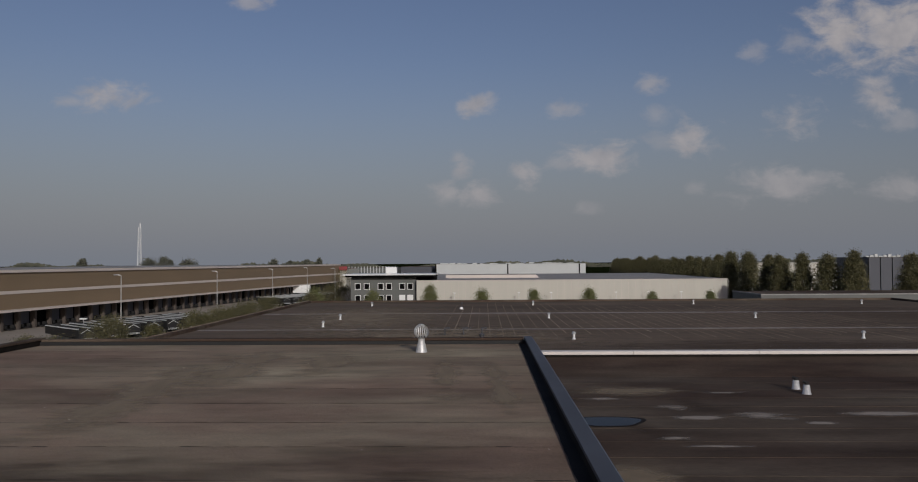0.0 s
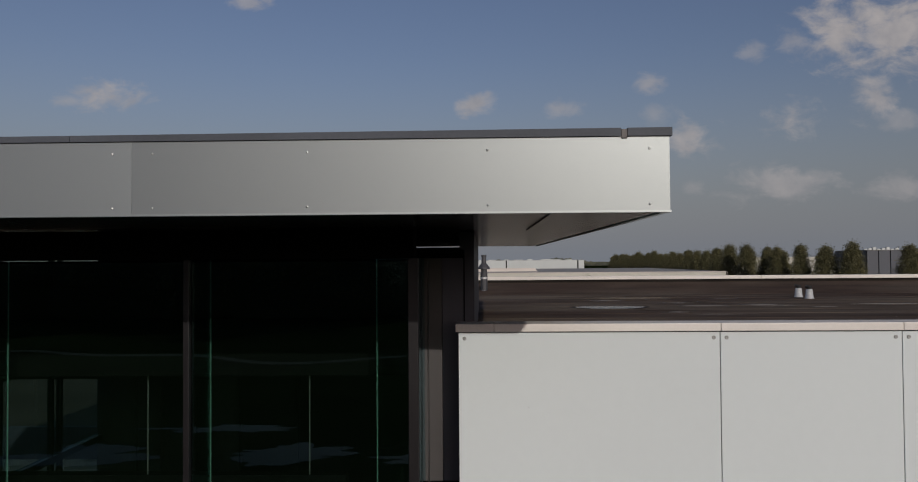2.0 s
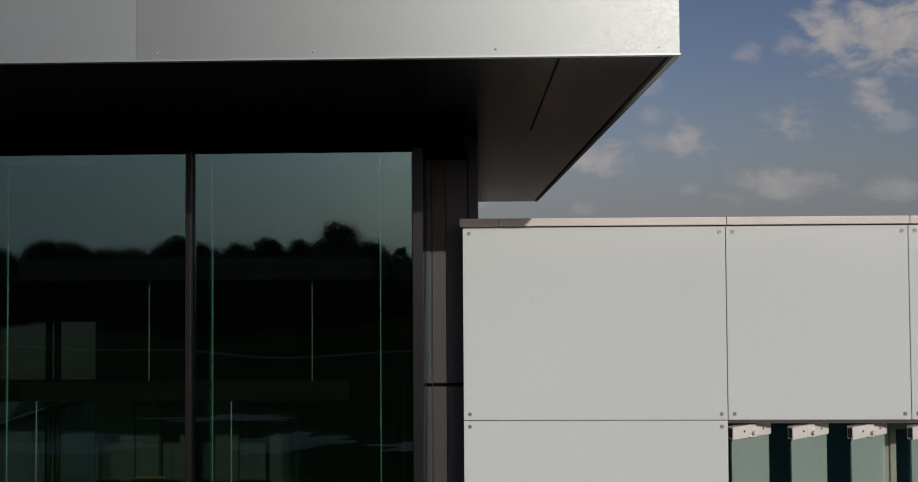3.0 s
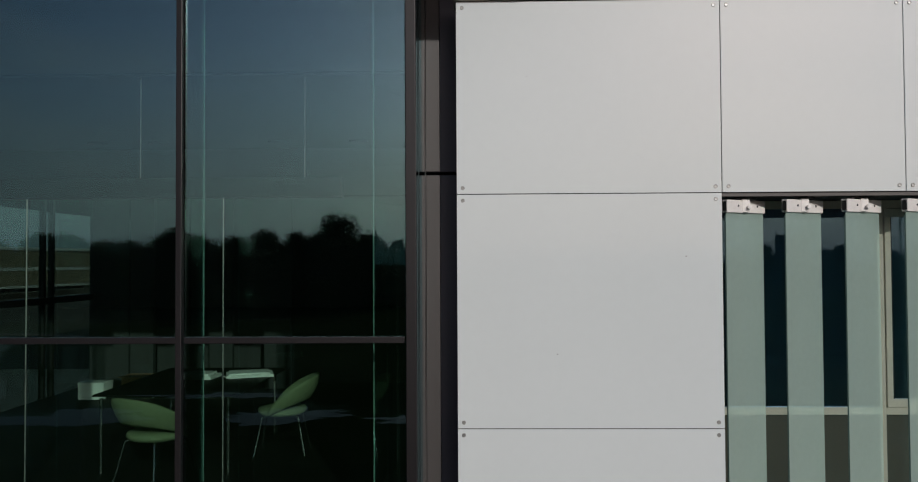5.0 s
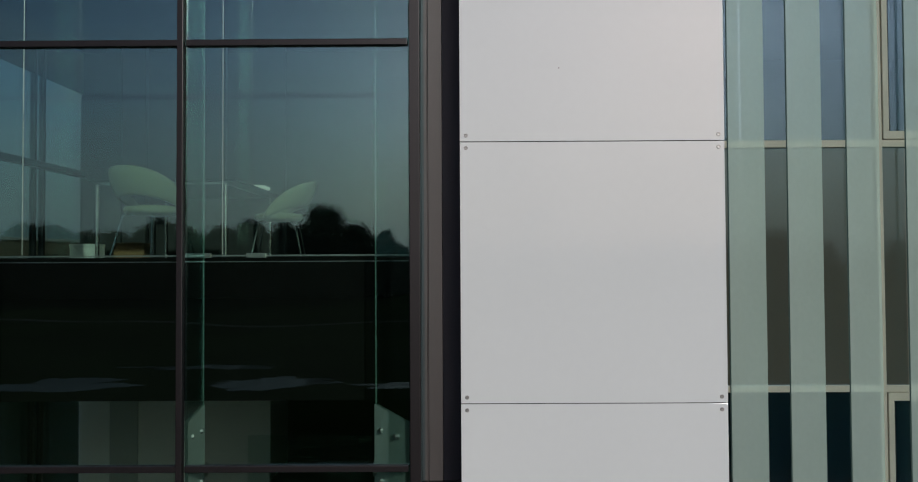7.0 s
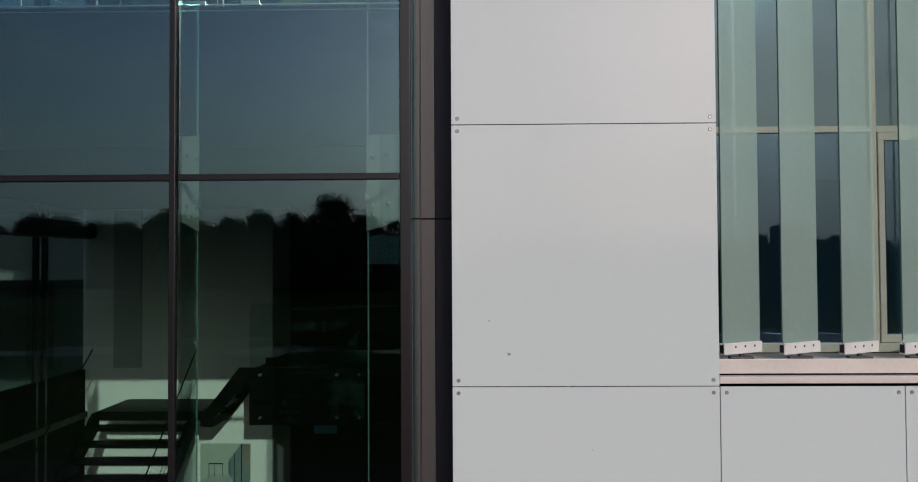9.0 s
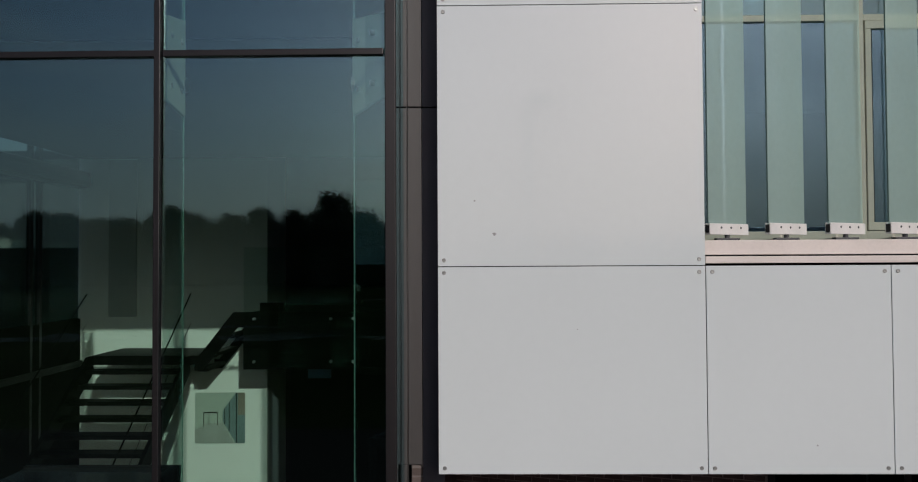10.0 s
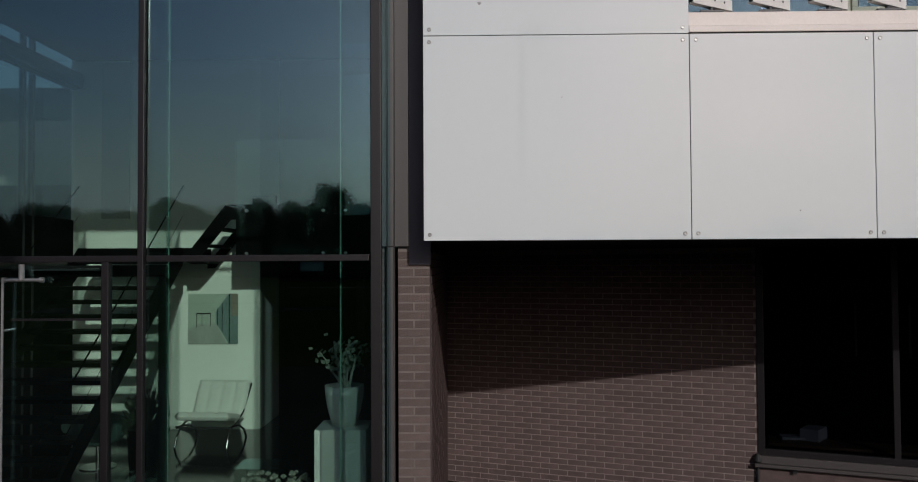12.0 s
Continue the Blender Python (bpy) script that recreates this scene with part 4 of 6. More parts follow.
for a, b in zip((-6.28, -5.08, -3.485, -1.889), (-5.08, -3.485, -1.889, -0.36)):
    part("pane", Mesh().box(a + 0.012, b - 0.012, 0.640, 0.648, 6.812, 9.325), M_SCREEN, gs)
for x in (-5.08, -3.485, -1.889):
    part("rod", Mesh().tube((x, 0.625, 6.801), (x, 0.625, 9.33), 0.0055, n=8), M_BOLT, gs)
for x in (-4.02, -2.56, -1.23):
    part("hanger", Mesh().tube((x, 0.62, 9.49), (x, 0.62, 10.299), 0.005, n=6), M_BOLT, gs)
structure("first_floor", Mesh().box(-3.19, -0.07, 6.51, 8.88, 2.40, 3.15), M_STAIR, "black gallery slab of the first floor", "floor")

# ---- staircase ----
st = thing("staircase", "black steel open-riser staircase with a landing", "staircase")
RISE, GO, TOPY, TOPZ = 0.1875, 0.25, 6.4, 2.5
for k in range(15):
    z, y = TOPZ - RISE * (k + 1), TOPY - GO * (k + 1)
    part("tread", Mesh().box(-5.56, -4.14, y, y + 0.28, z - 0.055, z, 0.004), M_STAIR, st)
for x in (-5.62, -4.13):
    part("stringer", Mesh().prism([(TOPY + 0.05, TOPZ), (TOPY + 0.05, TOPZ - 0.26), (TOPY - 15.6 * GO, GROUND), (TOPY - 16.6 * GO, GROUND), (TOPY - 0.1, TOPZ)], x, x + 0.05, "x"), M_STAIR, st)
part("landing", Mesh().box(-5.62, -4.02, 6.46, 7.58, 2.36, 2.5, 0.004), M_STAIR, st)
for y, drop, depth in ((6.46, 0.0, 0.23), (7.40, 0.17, 0.15)):
    part("stringer", Mesh().prism([(-4.02, 2.50 - drop), (-3.95, 2.50 - drop), (-3.43, 3.16 - drop), (-3.27, 3.16 - drop), (-3.27, 3.16 - drop - depth), (-3.36, 3.16 - drop - depth), (-3.90, 2.50 - drop - depth), (-4.02, 2.50 - drop - depth)], y, y + 0.05), M_STAIR, st, "upper flight stringer")
for k in range(4):
    x = -3.99 + 0.20 * k
    z = 2.30 + 0.254 * k
    part("tread", Mesh().box(x, x + 0.16, 6.515, 7.395, z - 0.05, z, 0.003), M_STAIR, st)
for x in (-5.66, -4.06):
    part("handrail", Mesh().tube((x, TOPY, TOPZ + 0.95), (x, TOPY - 16 * GO, GROUND + 0.95), 0.010), M_STAIR, st)
    part("cable", Mesh().tube((x, TOPY, TOPZ + 0.5), (x, TOPY - 16 * GO, GROUND + 0.5), 0.004, n=6), M_STAIR, st)
gb = thing("gallery_balustrade", "black fascia and glass balustrade of the gallery", "balustrade")
part("fascia", Mesh().box(-3.265, -0.08, 6.44, 6.50, 2.29, 3.16, 0.004), M_STAIR, gb)
for a, b in ((-3.25, -1.76), (-1.74, -0.1)):
    part("pane", Mesh().box(a, b, 6.405, 6.417, 2.33, 4.15), M_CLEAR, gb)
    for x in (a + 0.16, b - 0.16):
        for z in (2.41, 3.06):
            part("bolt", Mesh().tube((x, 6.385, z), (x, 6.439, z), 0.022, n=10), M_STEEL, gb)
part("upper_box", Mesh().box(-3.03, -2.67, 6.51, 6.60, 3.162, 3.30, 0.004), M_STAIR, gb)
sg = thing("hanging_sign", "small blue sign hanging under the black gallery", "sign", (-2.13, 6.60, 2.205))
part("plate", Mesh().box(-0.18, 0.18, 0, 0.012, -0.075, 0.075, 0.003), material("blue sign", (0.03, 0.09, 0.16), 0.4), sg)
for x in (-0.13, 0.13):
    part("hanger", Mesh().tube((x, 0.006, 0.07), (x, 0.006, 0.20), 0.004, n=6), M_STAIR, sg)

# ---- entrance ----
ev = thing("entrance_vestibule", "dark-framed glass draught lobby inside the entrance", "vestibule")
for a, b in (((-3.46, -2.17), (0.86, 0.92)), ((-2.235, -2.175), (-0.16, 0.86))):
    part("top_rail", Mesh().box(a[0], a[1], b[0], b[1], 2.16, 2.24, 0.004), M_MULLION, ev)
part("post", Mesh().box(-2.235, -2.175, 0.86, 0.92, GROUND, 2.16, 0.004), M_MULLION, ev)
part("roof_pane", Mesh().box(-3.46, -2.24, -0.16, 0.86, 2.205, 2.217), M_ROOFGLASS, ev)
part("side_pane", Mesh().box(-2.21, -2.20, -0.16, 0.86, GROUND, 2.16), M_CLEAR, ev)
door = tagged(new("door_1"), "frameless glass entrance door with a steel pull bar", "door", kind="structure")
part("door_post", Mesh().box(-2.19, -2.14, YG - 0.03, YG + 0.03, GROUND, 2.262, 0.004), M_MULLION, door)
part("side_light", Mesh().box(-2.14, -1.931, YG - 0.004, YG + 0.006, GROUND, 2.262), M_GLASS, door)
part("leaf", Mesh().box(-3.46, -2.20, YG - 0.005, YG + 0.006, GROUND + 0.01, 2.25), M_GLASS, door)
part("pull_bar", Mesh().tube((-2.845, YG - 0.07, 0.0), (-2.845, YG - 0.07, 2.16), 0.009).tube((-2.845, YG - 0.07, 0.3), (-2.845, YG, 0.3), 0.009).tube((-2.845, YG - 0.07, 1.8), (-2.845, YG, 1.8), 0.009), M_BOLT, door)
part("patch_fitting", Mesh().tube((-2.86, YG - 0.05, 2.143), (-2.57, YG - 0.05, 2.143), 0.012).tube((-2.726, YG - 0.05, 2.143), (-2.726, YG - 0.05, 2.25), 0.020)
     .tube((-2.86, YG - 0.05, 2.143), (-2.835, YG - 0.05, 2.143), 0.019).tube((-2.60, YG - 0.05, 2.143), (-2.575, YG - 0.05, 2.143), 0.019), M_BOLT, door)
part("door_rail", Mesh().box(-2.82, -2.20, YG - 0.012, YG - 0.0055, 1.862, 1.878), M_MULLION, door)

# ---- things in the entrance hall ----
pl = thing("plinth", "tall white square display plinth on the floor", "plinth", (-0.775, 1.30, GROUND))
part("body", Mesh().box(-0.22, 0.22, -0.22, 0.22, 0.0, 1.34, 0.006), M_WHITE, pl)
pot = thing("potted_plant", "white tapered pot with bleached branching plant on the plinth", "plant", (-0.775, 1.31, GROUND + 1.34))
part("pot", Mesh().turned([(0.105, 0), (0.14, 0.12), (0.165, 0.25), (0.17, 0.345), (0.158, 0.345), (0.15, 0.29), (0.0, 0.29)], n=28), M_WHITE, pot, smooth=True)
tw, lf = Mesh(), Mesh()
rng = random.Random(3)
for k in range(9):
    a = rng.uniform(0, 6.28)
    p = Vector((rng.uniform(-0.05, 0.05), rng.uniform(-0.05, 0.05), 0.28))
    d = Vector((math.cos(a) * 0.55, math.sin(a) * 0.3, 1)).normalized()
    for s in range(5):
        q = p + d * rng.uniform(0.06, 0.11)
        tw.tube(p, q, 0.016 - s * 0.0025, 0.0135 - s * 0.0025, n=6)
        d = (d + Vector((rng.uniform(-0.4, 0.4), rng.uniform(-0.3, 0.3), rng.uniform(-0.1, 0.3)))).normalized()
        p = q
        if s > 1:
            for j in range(6):
                c = q + Vector((rng.gauss(0, 0.04), rng.gauss(0, 0.04), rng.gauss(0, 0.03)))
                u = Vector((rng.gauss(0, 1), rng.gauss(0, 1), rng.gauss(0, 1))).normalized() * 0.028
                v = u.orthogonal().normalized() * 0.02
                lf.add([c - u, c + v, c + u, c - v], [(0, 1, 2, 3)])
part("twigs", tw, M_TWIG, pot)
part("leaves", lf, material("grey-green leaves", (0.30, 0.34, 0.30), 0.7), pot)
bx = thing("display_case", "clear acrylic display case filled with pale stones", "display case", (-1.55, 2.0, GROUND))
part("stand", Mesh().box(-0.36, 0.36, -0.2, 0.2, 0, 0.55, 0.004), M_STAIR, bx)
part("case", Mesh().box(-0.35, 0.35, -0.2, 0.2, 0.551, 0.83), M_CLEAR, bx)
sn = Mesh()
for k in range(90):
    c = Vector((rng.uniform(-0.31, 0.31), rng.uniform(-0.16, 0.16), 0.58 + rng.uniform(0, 0.16)))
    r = rng.uniform(0.02, 0.04)
    sn.turned([(r * 0.4, -r * 0.6), (r, -r * 0.1), (r * 0.7, r * 0.5), (r * 0.2, r * 0.7)], c, 6)
part("stones", sn, material("mixed stones", (0.30, 0.29, 0.26), 0.8, vary=0.4, scale=20), bx)

bc = thing("lounge_chair", "white tufted leather lounge chair with crossed chrome legs", "chair", (-3.70, 6.62, GROUND), turn=-4)
bc.scale = (1.08, 1.08, 1.04)


def cushion(w, d, t):
    """A tufted cushion: a grid of pillows in one skin."""
    n = 25
    g = Mesh()
    idx = {}
    for top in (1, 0):
        for i in range(n):
            for j in range(n):
                u, v = i / (n - 1), j / (n - 1)
                puff = (abs(math.sin(u * 4 * math.pi)) * abs(math.sin(v * 5 * math.pi))) ** 0.35
                edge = min(u, v, 1 - u, 1 - v)
                e = min(edge / 0.05, 1) ** 0.5
                z = (t * 0.5 + 0.022 * puff) * e if top else -t * 0.5 * e
                idx[top, i, j] = len(g.v)
                g.v.append((-w / 2 + w * u, -d / 2 + d * v, z))
    for top in (1, 0):
        for i in range(n - 1):
            for j in range(n - 1):
                q = [idx[top, i, j], idx[top, i + 1, j], idx[top, i + 1, j + 1], idx[top, i, j + 1]]
                g.f.append(tuple(q if top else reversed(q)))
    return g


s = part("seat", cushion(0.78, 0.66, 0.1), M_LEATHER, bc, smooth=True)
s.matrix_basis = pose(0, -0.02, 0.37, -13, 0, 0)
b = part("backrest", cushion(0.78, 0.62, 0.1), M_LEATHER, bc, smooth=True)
b.matrix_basis = pose(0, 0.40, 0.57, 60, 0, 0)
part("strap", Mesh().box(-0.38, 0.38, -0.3, -0.285, 0.262, 0.292), M_BLACK, bc)
for x in (-0.37, 0.37):
    part("leg", Mesh().path([(x, -0.36, 0.0), (x, -0.30, 0.14), (x, -0.16, 0.27), (x, 0.05, 0.31), (x, 0.28, 0.40), (x, 0.64, 0.78)], 0.016), M_CHROME, bc)
    part("leg", Mesh().path([(x, 0.42, 0.0), (x, 0.32, 0.14), (x, 0.12, 0.24), (x, -0.30, 0.29)], 0.016), M_CHROME, bc)

pic = thing("wall_picture", "unframed photo print of a long corridor with railing", "picture", (-3.985, 7.585, 1.335))
pic.scale = (0.75, 1, 1)
part("print", Mesh().box(-0.56, 0.56, 0, 0.012, -0.42, 0.42, 0.002), material("print pale green-grey", (0.44, 0.50, 0.44), 0.5, vary=0.05), pic)
part("print_floor", Mesh().prism([(-0.56, -0.42), (0.32, -0.42), (0.06, -0.08), (-0.3, -0.08), (-0.56, -0.2)], -0.0035, -0.001), material("print grey", (0.36, 0.38, 0.35), 0.5), pic)
part("print_wall", Mesh().prism([(0.56, 0.42), (0.36, 0.42), (0.06, 0.12), (0.06, -0.06), (0.36, -0.42), (0.56, -0.42)], -0.0035, -0.001), material("print blue-grey", (0.17, 0.24, 0.24), 0.4), pic)
part("print_end", Mesh().prism([(0.56, 0.42), (0.40, 0.42), (0.40, 0.05), (0.56, 0.05)], -0.006, -0.004), material("print tan", (0.24, 0.21, 0.17), 0.5), pic)
part("print_rail", Mesh().box(0.355, 0.375, -0.0065, -0.0045, -0.42, 0.42).box(-0.37, -0.05, -0.0065, -0.0045, 0.08, 0.10).box(-0.37, -0.355, -0.0065, -0.0045, -0.14, 0.10)
     .box(-0.25, -0.24, -0.0065, -0.0045, -0.12, 0.10).box(-0.06, -0.05, -0.0065, -0.0045, -0.12, 0.10).box(0.10, 0.112, -0.0065, -0.0045, -0.12, 0.18).box(0.20, 0.214, -0.0065, -0.0045, -0.22, 0.27), M_DARK, pic)

M_TEAL = material("dull teal fabric", (0.07, 0.115, 0.11), 0.8, vary=0.08, scale=20, fine=200, bump=0.2)
tub = thing("tub_chair", "dull teal shell armchair on a swivel foot", "chair", (-4.75, 5.15, GROUND), turn=200)
part("shell", Mesh().turned([(0.10, 0.30), (0.30, 0.36), (0.36, 0.46), (0.34, 0.47), (0.27, 0.40), (0.0, 0.40)], n=22), M_TEAL, tub, smooth=True)
back = Mesh()
for k in range(14):
    a0, a1 = math.radians(-15 + 15 * k), math.radians(-15 + 15 * (k + 1))
    h = [0.47 + 0.34 * math.sin(max(0.0, min(1.0, (j + 0.5) / 14.0)) * math.pi) for j in (k - 0.5, k + 0.5)]
    back.add([(0.33 * math.cos(a0), 0.33 * math.sin(a0), 0.44), (0.33 * math.cos(a1), 0.33 * math.sin(a1), 0.44), (0.42 * math.cos(a1), 0.42 * math.sin(a1), h[1]), (0.42 * math.cos(a0), 0.42 * math.sin(a0), h[0]),
              (0.37 * math.cos(a0), 0.37 * math.sin(a0), 0.44), (0.37 * math.cos(a1), 0.37 * math.sin(a1), 0.44), (0.46 * math.cos(a1), 0.46 * math.sin(a1), h[1]), (0.46 * math.cos(a0), 0.46 * math.sin(a0), h[0])],
             [(0, 1, 2, 3), (4, 7, 6, 5), (3, 2, 6, 7), (0, 4, 5, 1), (1, 5, 6, 2), (0, 3, 7, 4)])
part("backrest", back, M_TEAL, tub)
part("foot", Mesh().turned([(0.24, 0), (0.24, 0.015), (0.035, 0.03), (0.03, 0.30)], n=20), M_CHROME, tub)

pp = thing("tall_planter", "tall black planter with a dark bushy plant", "plant", (-3.45, 3.6, GROUND))
part("planter", Mesh().turned([(0.17, 0), (0.22, 0.85), (0.20, 0.85), (0.19, 0.78), (0.0, 0.78)], n=20), M_STAIR, pp)
lv = Mesh()
for k in range(420):
    a, h, r = rng.uniform(0, 6.28), rng.uniform(0, 0.5), rng.uniform(0.02, 0.26)
    c = Vector((math.cos(a) * r, math.sin(a) * r, 0.80 + h * (1 - r)))
    u = Vector((math.cos(a) * 0.5 + rng.gauss(0, 0.3), math.sin(a) * 0.5 + rng.gauss(0, 0.3), 0.8)).normalized() * 0.07
    v = u.orthogonal().normalized() * 0.014
    lv.add([c - u, c + v, c + u, c - v], [(0, 1, 2, 3)])
part("leaves", lv, material("dark rubbery leaves", (0.018, 0.026, 0.014), 0.5), pp)

# ---- meeting table and chairs upstairs ----
UP = 6.80
tb = thing("meeting_table", "rectangular dark glass meeting table on chrome legs", "table", (-2.83, 2.78, UP))
part("tabletop", Mesh().box(-0.70, 0.70, -0.96, 1.00, 0.737, 0.755, 0.004), M_STAIR, tb)
part("frame", Mesh().box(-0.60, 0.60, -0.895, -0.87, 0.71, 0.735).box(-0.60, 0.60, 0.87, 0.895, 0.71, 0.735).box(-0.60, -0.57, -0.87, 0.87, 0.71, 0.735).box(0.57, 0.60, -0.87, 0.87, 0.71, 0.735), M_CHROME, tb)
for x in (-0.645, 0.585):
    for y in (-0.88, 0.88):
        part("leg", Mesh().tube((x, y, 0), (x, y, 0.71), 0.019, n=16), M_CHROME, tb)
for x, y, w, d, h, r in ((0.50, 0.45, 0.50, 0.34, 0.05, 18), (-0.02, 0.30, 0.40, 0.30, 0.06, -4), (0.42, 0.35, 0.30, 0.21, 0.02, 35)):
    o = thing("paper_stack", "white papers and brochures on the meeting table", "papers", (-2.88 + x, 2.64 + y, UP + 0.756), group="papers on the table", turn=r)
    part("sheets", Mesh().box(-w / 2, w / 2, -d / 2, d / 2, 0, h * 0.6, 0.002).box(-w / 2 + 0.03, w / 2 - 0.04, -d / 2 + 0.02, d / 2 - 0.03, h * 0.6, h, 0.002), M_PAPER, o)


def shell_chair():
    """Upholstered chair: rounded seat pad, wraparound back with a gap above the seat, four thin legs."""
    c = thing("meeting_chair", "lime green upholstered chair on thin chrome legs", "chair", group="chairs round the meeting table")
    seat = Mesh().turned([(0.10, 0.395), (0.235, 0.405), (0.262, 0.435), (0.25, 0.468), (0.16, 0.482), (0.02, 0.484)], n=28)
    seat.v = [(x * 1.02, y * 0.98, z) for x, y, z in seat.v]
    part("seat", seat, M_GREEN, c, smooth=True)
    bk = Mesh()
    n, k = 30, 12
    for i in range(n + 1):
        t = -1 + 2 * i / n
        a = math.radians(90 + t * 112)
        lift = 1 - abs(t) ** 2.2
        zc = 0.445 + 0.245 * lift
        half = 0.035 + 0.095 * lift
        lean = 0.05 * lift
        for j in range(k):
            b = 2 * math.pi * j / k
            rr = 0.285 + lean + 0.030 * math.cos(b) + 0.10 * lift * (math.sin(b) * 0.5)
            bk.v.append((rr * math.cos(a), rr * math.sin(a), zc + half * math.sin(b)))
    for i in range(n):
        for j in range(k):
            bk.f.append((i * k + j, i * k + (j + 1) % k, (i + 1) * k + (j + 1) % k, (i + 1) * k + j))
    bk.f.append(tuple(range(k)))
    bk.f.append(tuple(reversed(range(n * k, n * k + k))))
    part("backrest", bk, M_GREEN, c, smooth=True)
    for sx in (-1, 1):
        for sy in (-1, 1):
            part("leg", Mesh().path([(sx * 0.12, sy * 0.12, 0.40), (sx * 0.185, sy * 0.185, 0.385), (sx * 0.26, sy * 0.26, 0.0)], 0.0095), M_CHROME, c, "thin chrome leg")
    return c


chair = shell_chair()
chair.matrix_world = pose(-2.82, 1.60, UP, 0, 0, 154)
for m in (pose(-1.94, 2.79, UP, 0, 0, -84),):
    copy_thing(chair, m)
cb = thing("cardboard_box", "low brown cardboard box on the upper floor", "box", (-5.10, 6.62, UP))
part("box", Mesh().box(-0.23, 0.23, -0.16, 0.16, 0, 0.27, 0.003), material("brown cardboard", (0.33, 0.19, 0.09), 0.8, vary=0.08, scale=5), cb)
part("flap", Mesh().box(-0.228, 0.228, -0.30, -0.158, 0.268, 0.274), material("brown cardboard", (0.33, 0.19, 0.09), 0.8, vary=0.08, scale=5), cb)
bxo = thing("paper_box", "white cardboard archive box on the upper floor", "box", (-5.56, 6.1, UP))
part("box", Mesh().box(-0.19, 0.19, -0.15, 0.15, 0, 0.21, 0.003), M_PAPER, bxo)
part("lid", Mesh().box(-0.197, 0.197, -0.157, 0.157, 0.211, 0.25, 0.003), M_WHITE, bxo)

mark_data = {}


def roof_mark(x, y, w, d, z, mat, parent, turn=0):
    """A flat mark on a roof, w by d in half size."""
    if mat.name not in mark_data:
        mark_data[mat.name] = Mesh().add([(-1, -1, 0), (1, -1, 0), (1, 1, 0), (-1, 1, 0)], [(0, 1, 2, 3)]).data("stain", mat)
    o = new("stain", mark_data[mat.name])
    o.parent = parent
    o.matrix_basis = pose(x, y, z, 0, 0, turn) @ Matrix.Diagonal((w, d, 1, 1))


# ---- raised roof over the glass hall ----
RX0, RX1, RY0, RY1 = -7.5, 1.112, -1.88, 7.72
structure("roof_raised", Mesh().box(RX0 + 0.15, RX1 - 0.15, RY0 + 0.15, RY1 - 0.15, 11.46, 11.725), M_BITUMEN, "flat raised roof of weathered brown bitumen felt", "roof")
rr = tagged(new("roof_felt"), "overlapping bitumen felt sheets on the raised roof", "roofing", kind="structure")
rng = random.Random(11)
y = RY0 + 0.17
k = 0
while y < RY1 - 0.2:
    y2 = min(y + 0.93 + rng.uniform(-0.02, 0.02), RY1 - 0.17)
    n = 24
    xs = [RX0 + 0.17 + (RX1 - RX0 - 0.34) * i / n for i in range(n + 1)]
    g = Mesh()
    g.v = [(x, y, 11.7305) for x in xs] + [(x, y2, 11.7305) for x in xs]
    for i in range(n):
        g.f.append((i, i + 1, n + 2 + i, n + 1 + i))
    lap = Mesh()
    for i in range(n * 3):
        a = RX0 + 0.17 + (RX1 - RX0 - 0.34) * i / (n * 3)
        b = a + (RX1 - RX0 - 0.34) / (n * 3)
        if rng.random() < 0.55:
            yy, w_ = y2 + rng.uniform(-0.006, 0.004), rng.uniform(0.005, 0.015)
            lap.add([(a, yy, 11.7335), (b, yy + rng.uniform(-0.004, 0.004), 11.7335), (b, yy + w_, 11.7335), (a, yy + w_, 11.7335)], [(0, 1, 2, 3)])
    lap.add([(xs[0], y2 - 0.002, 11.7330), (xs[-1], y2 - 0.002, 11.7330), (xs[-1], y2 + 0.003, 11.7330), (xs[0], y2 + 0.003, 11.7330)], [(0, 1, 2, 3)])
    part("lap_joint", lap, M_TARSHADE, rr, "dark tar bleed along a lap joint")
    part("felt_sheet", g, M_BITUMEN, rr)
    y = y2
for i, (x, y, w, d, dark) in enumerate(((-3.42, 2.6, 0.55, 3.6, 0), (-2.95, 4.6, 0.5, 3.0, 0), (-1.9, 5.2, 0.5, 2.0, 0), (-0.2, 4.0, 0.25, 2.6, 0), (0.45, 3.0, 0.2, 3.0, 0), (-4.6, 0.0, 1.5, 1.3, 1), (-3.1, -0.8, 1.6, 0.9, 1), (-1.4, -0.9, 2.2, 1.0, 1), (-0.5, -0.2, 1.2, 0.8, 1))):
    roof_mark(x, y, w, d, 11.7345 + 0.0002 * i, M_DAMPDULL if dark else M_DRYSHEEN, rr, 3 if not dark else -4)
bits = Mesh()
rng = random.Random(31)
for k in range(22):
    x, y, s, a = rng.uniform(-4.5, 0.8), rng.uniform(-1.6, 6.8), rng.uniform(0.004, 0.013), rng.uniform(0, 3.14)
    c, d = math.cos(a) * s, math.sin(a) * s
    bits.add([(x - c, y - d, 11.737), (x + d * 0.5, y - c * 0.5, 11.737), (x + c, y + d, 11.737), (x - d * 0.5, y + c * 0.5, 11.737), (x, y, 11.737 + s * 0.5)], [(0, 1, 4), (1, 2, 4), (2, 3, 4), (3, 0, 4)])
tagged(part("grit", bits, M_PALE, rr), "pale grit and dry leaf bits on the felt", kind="stuff")
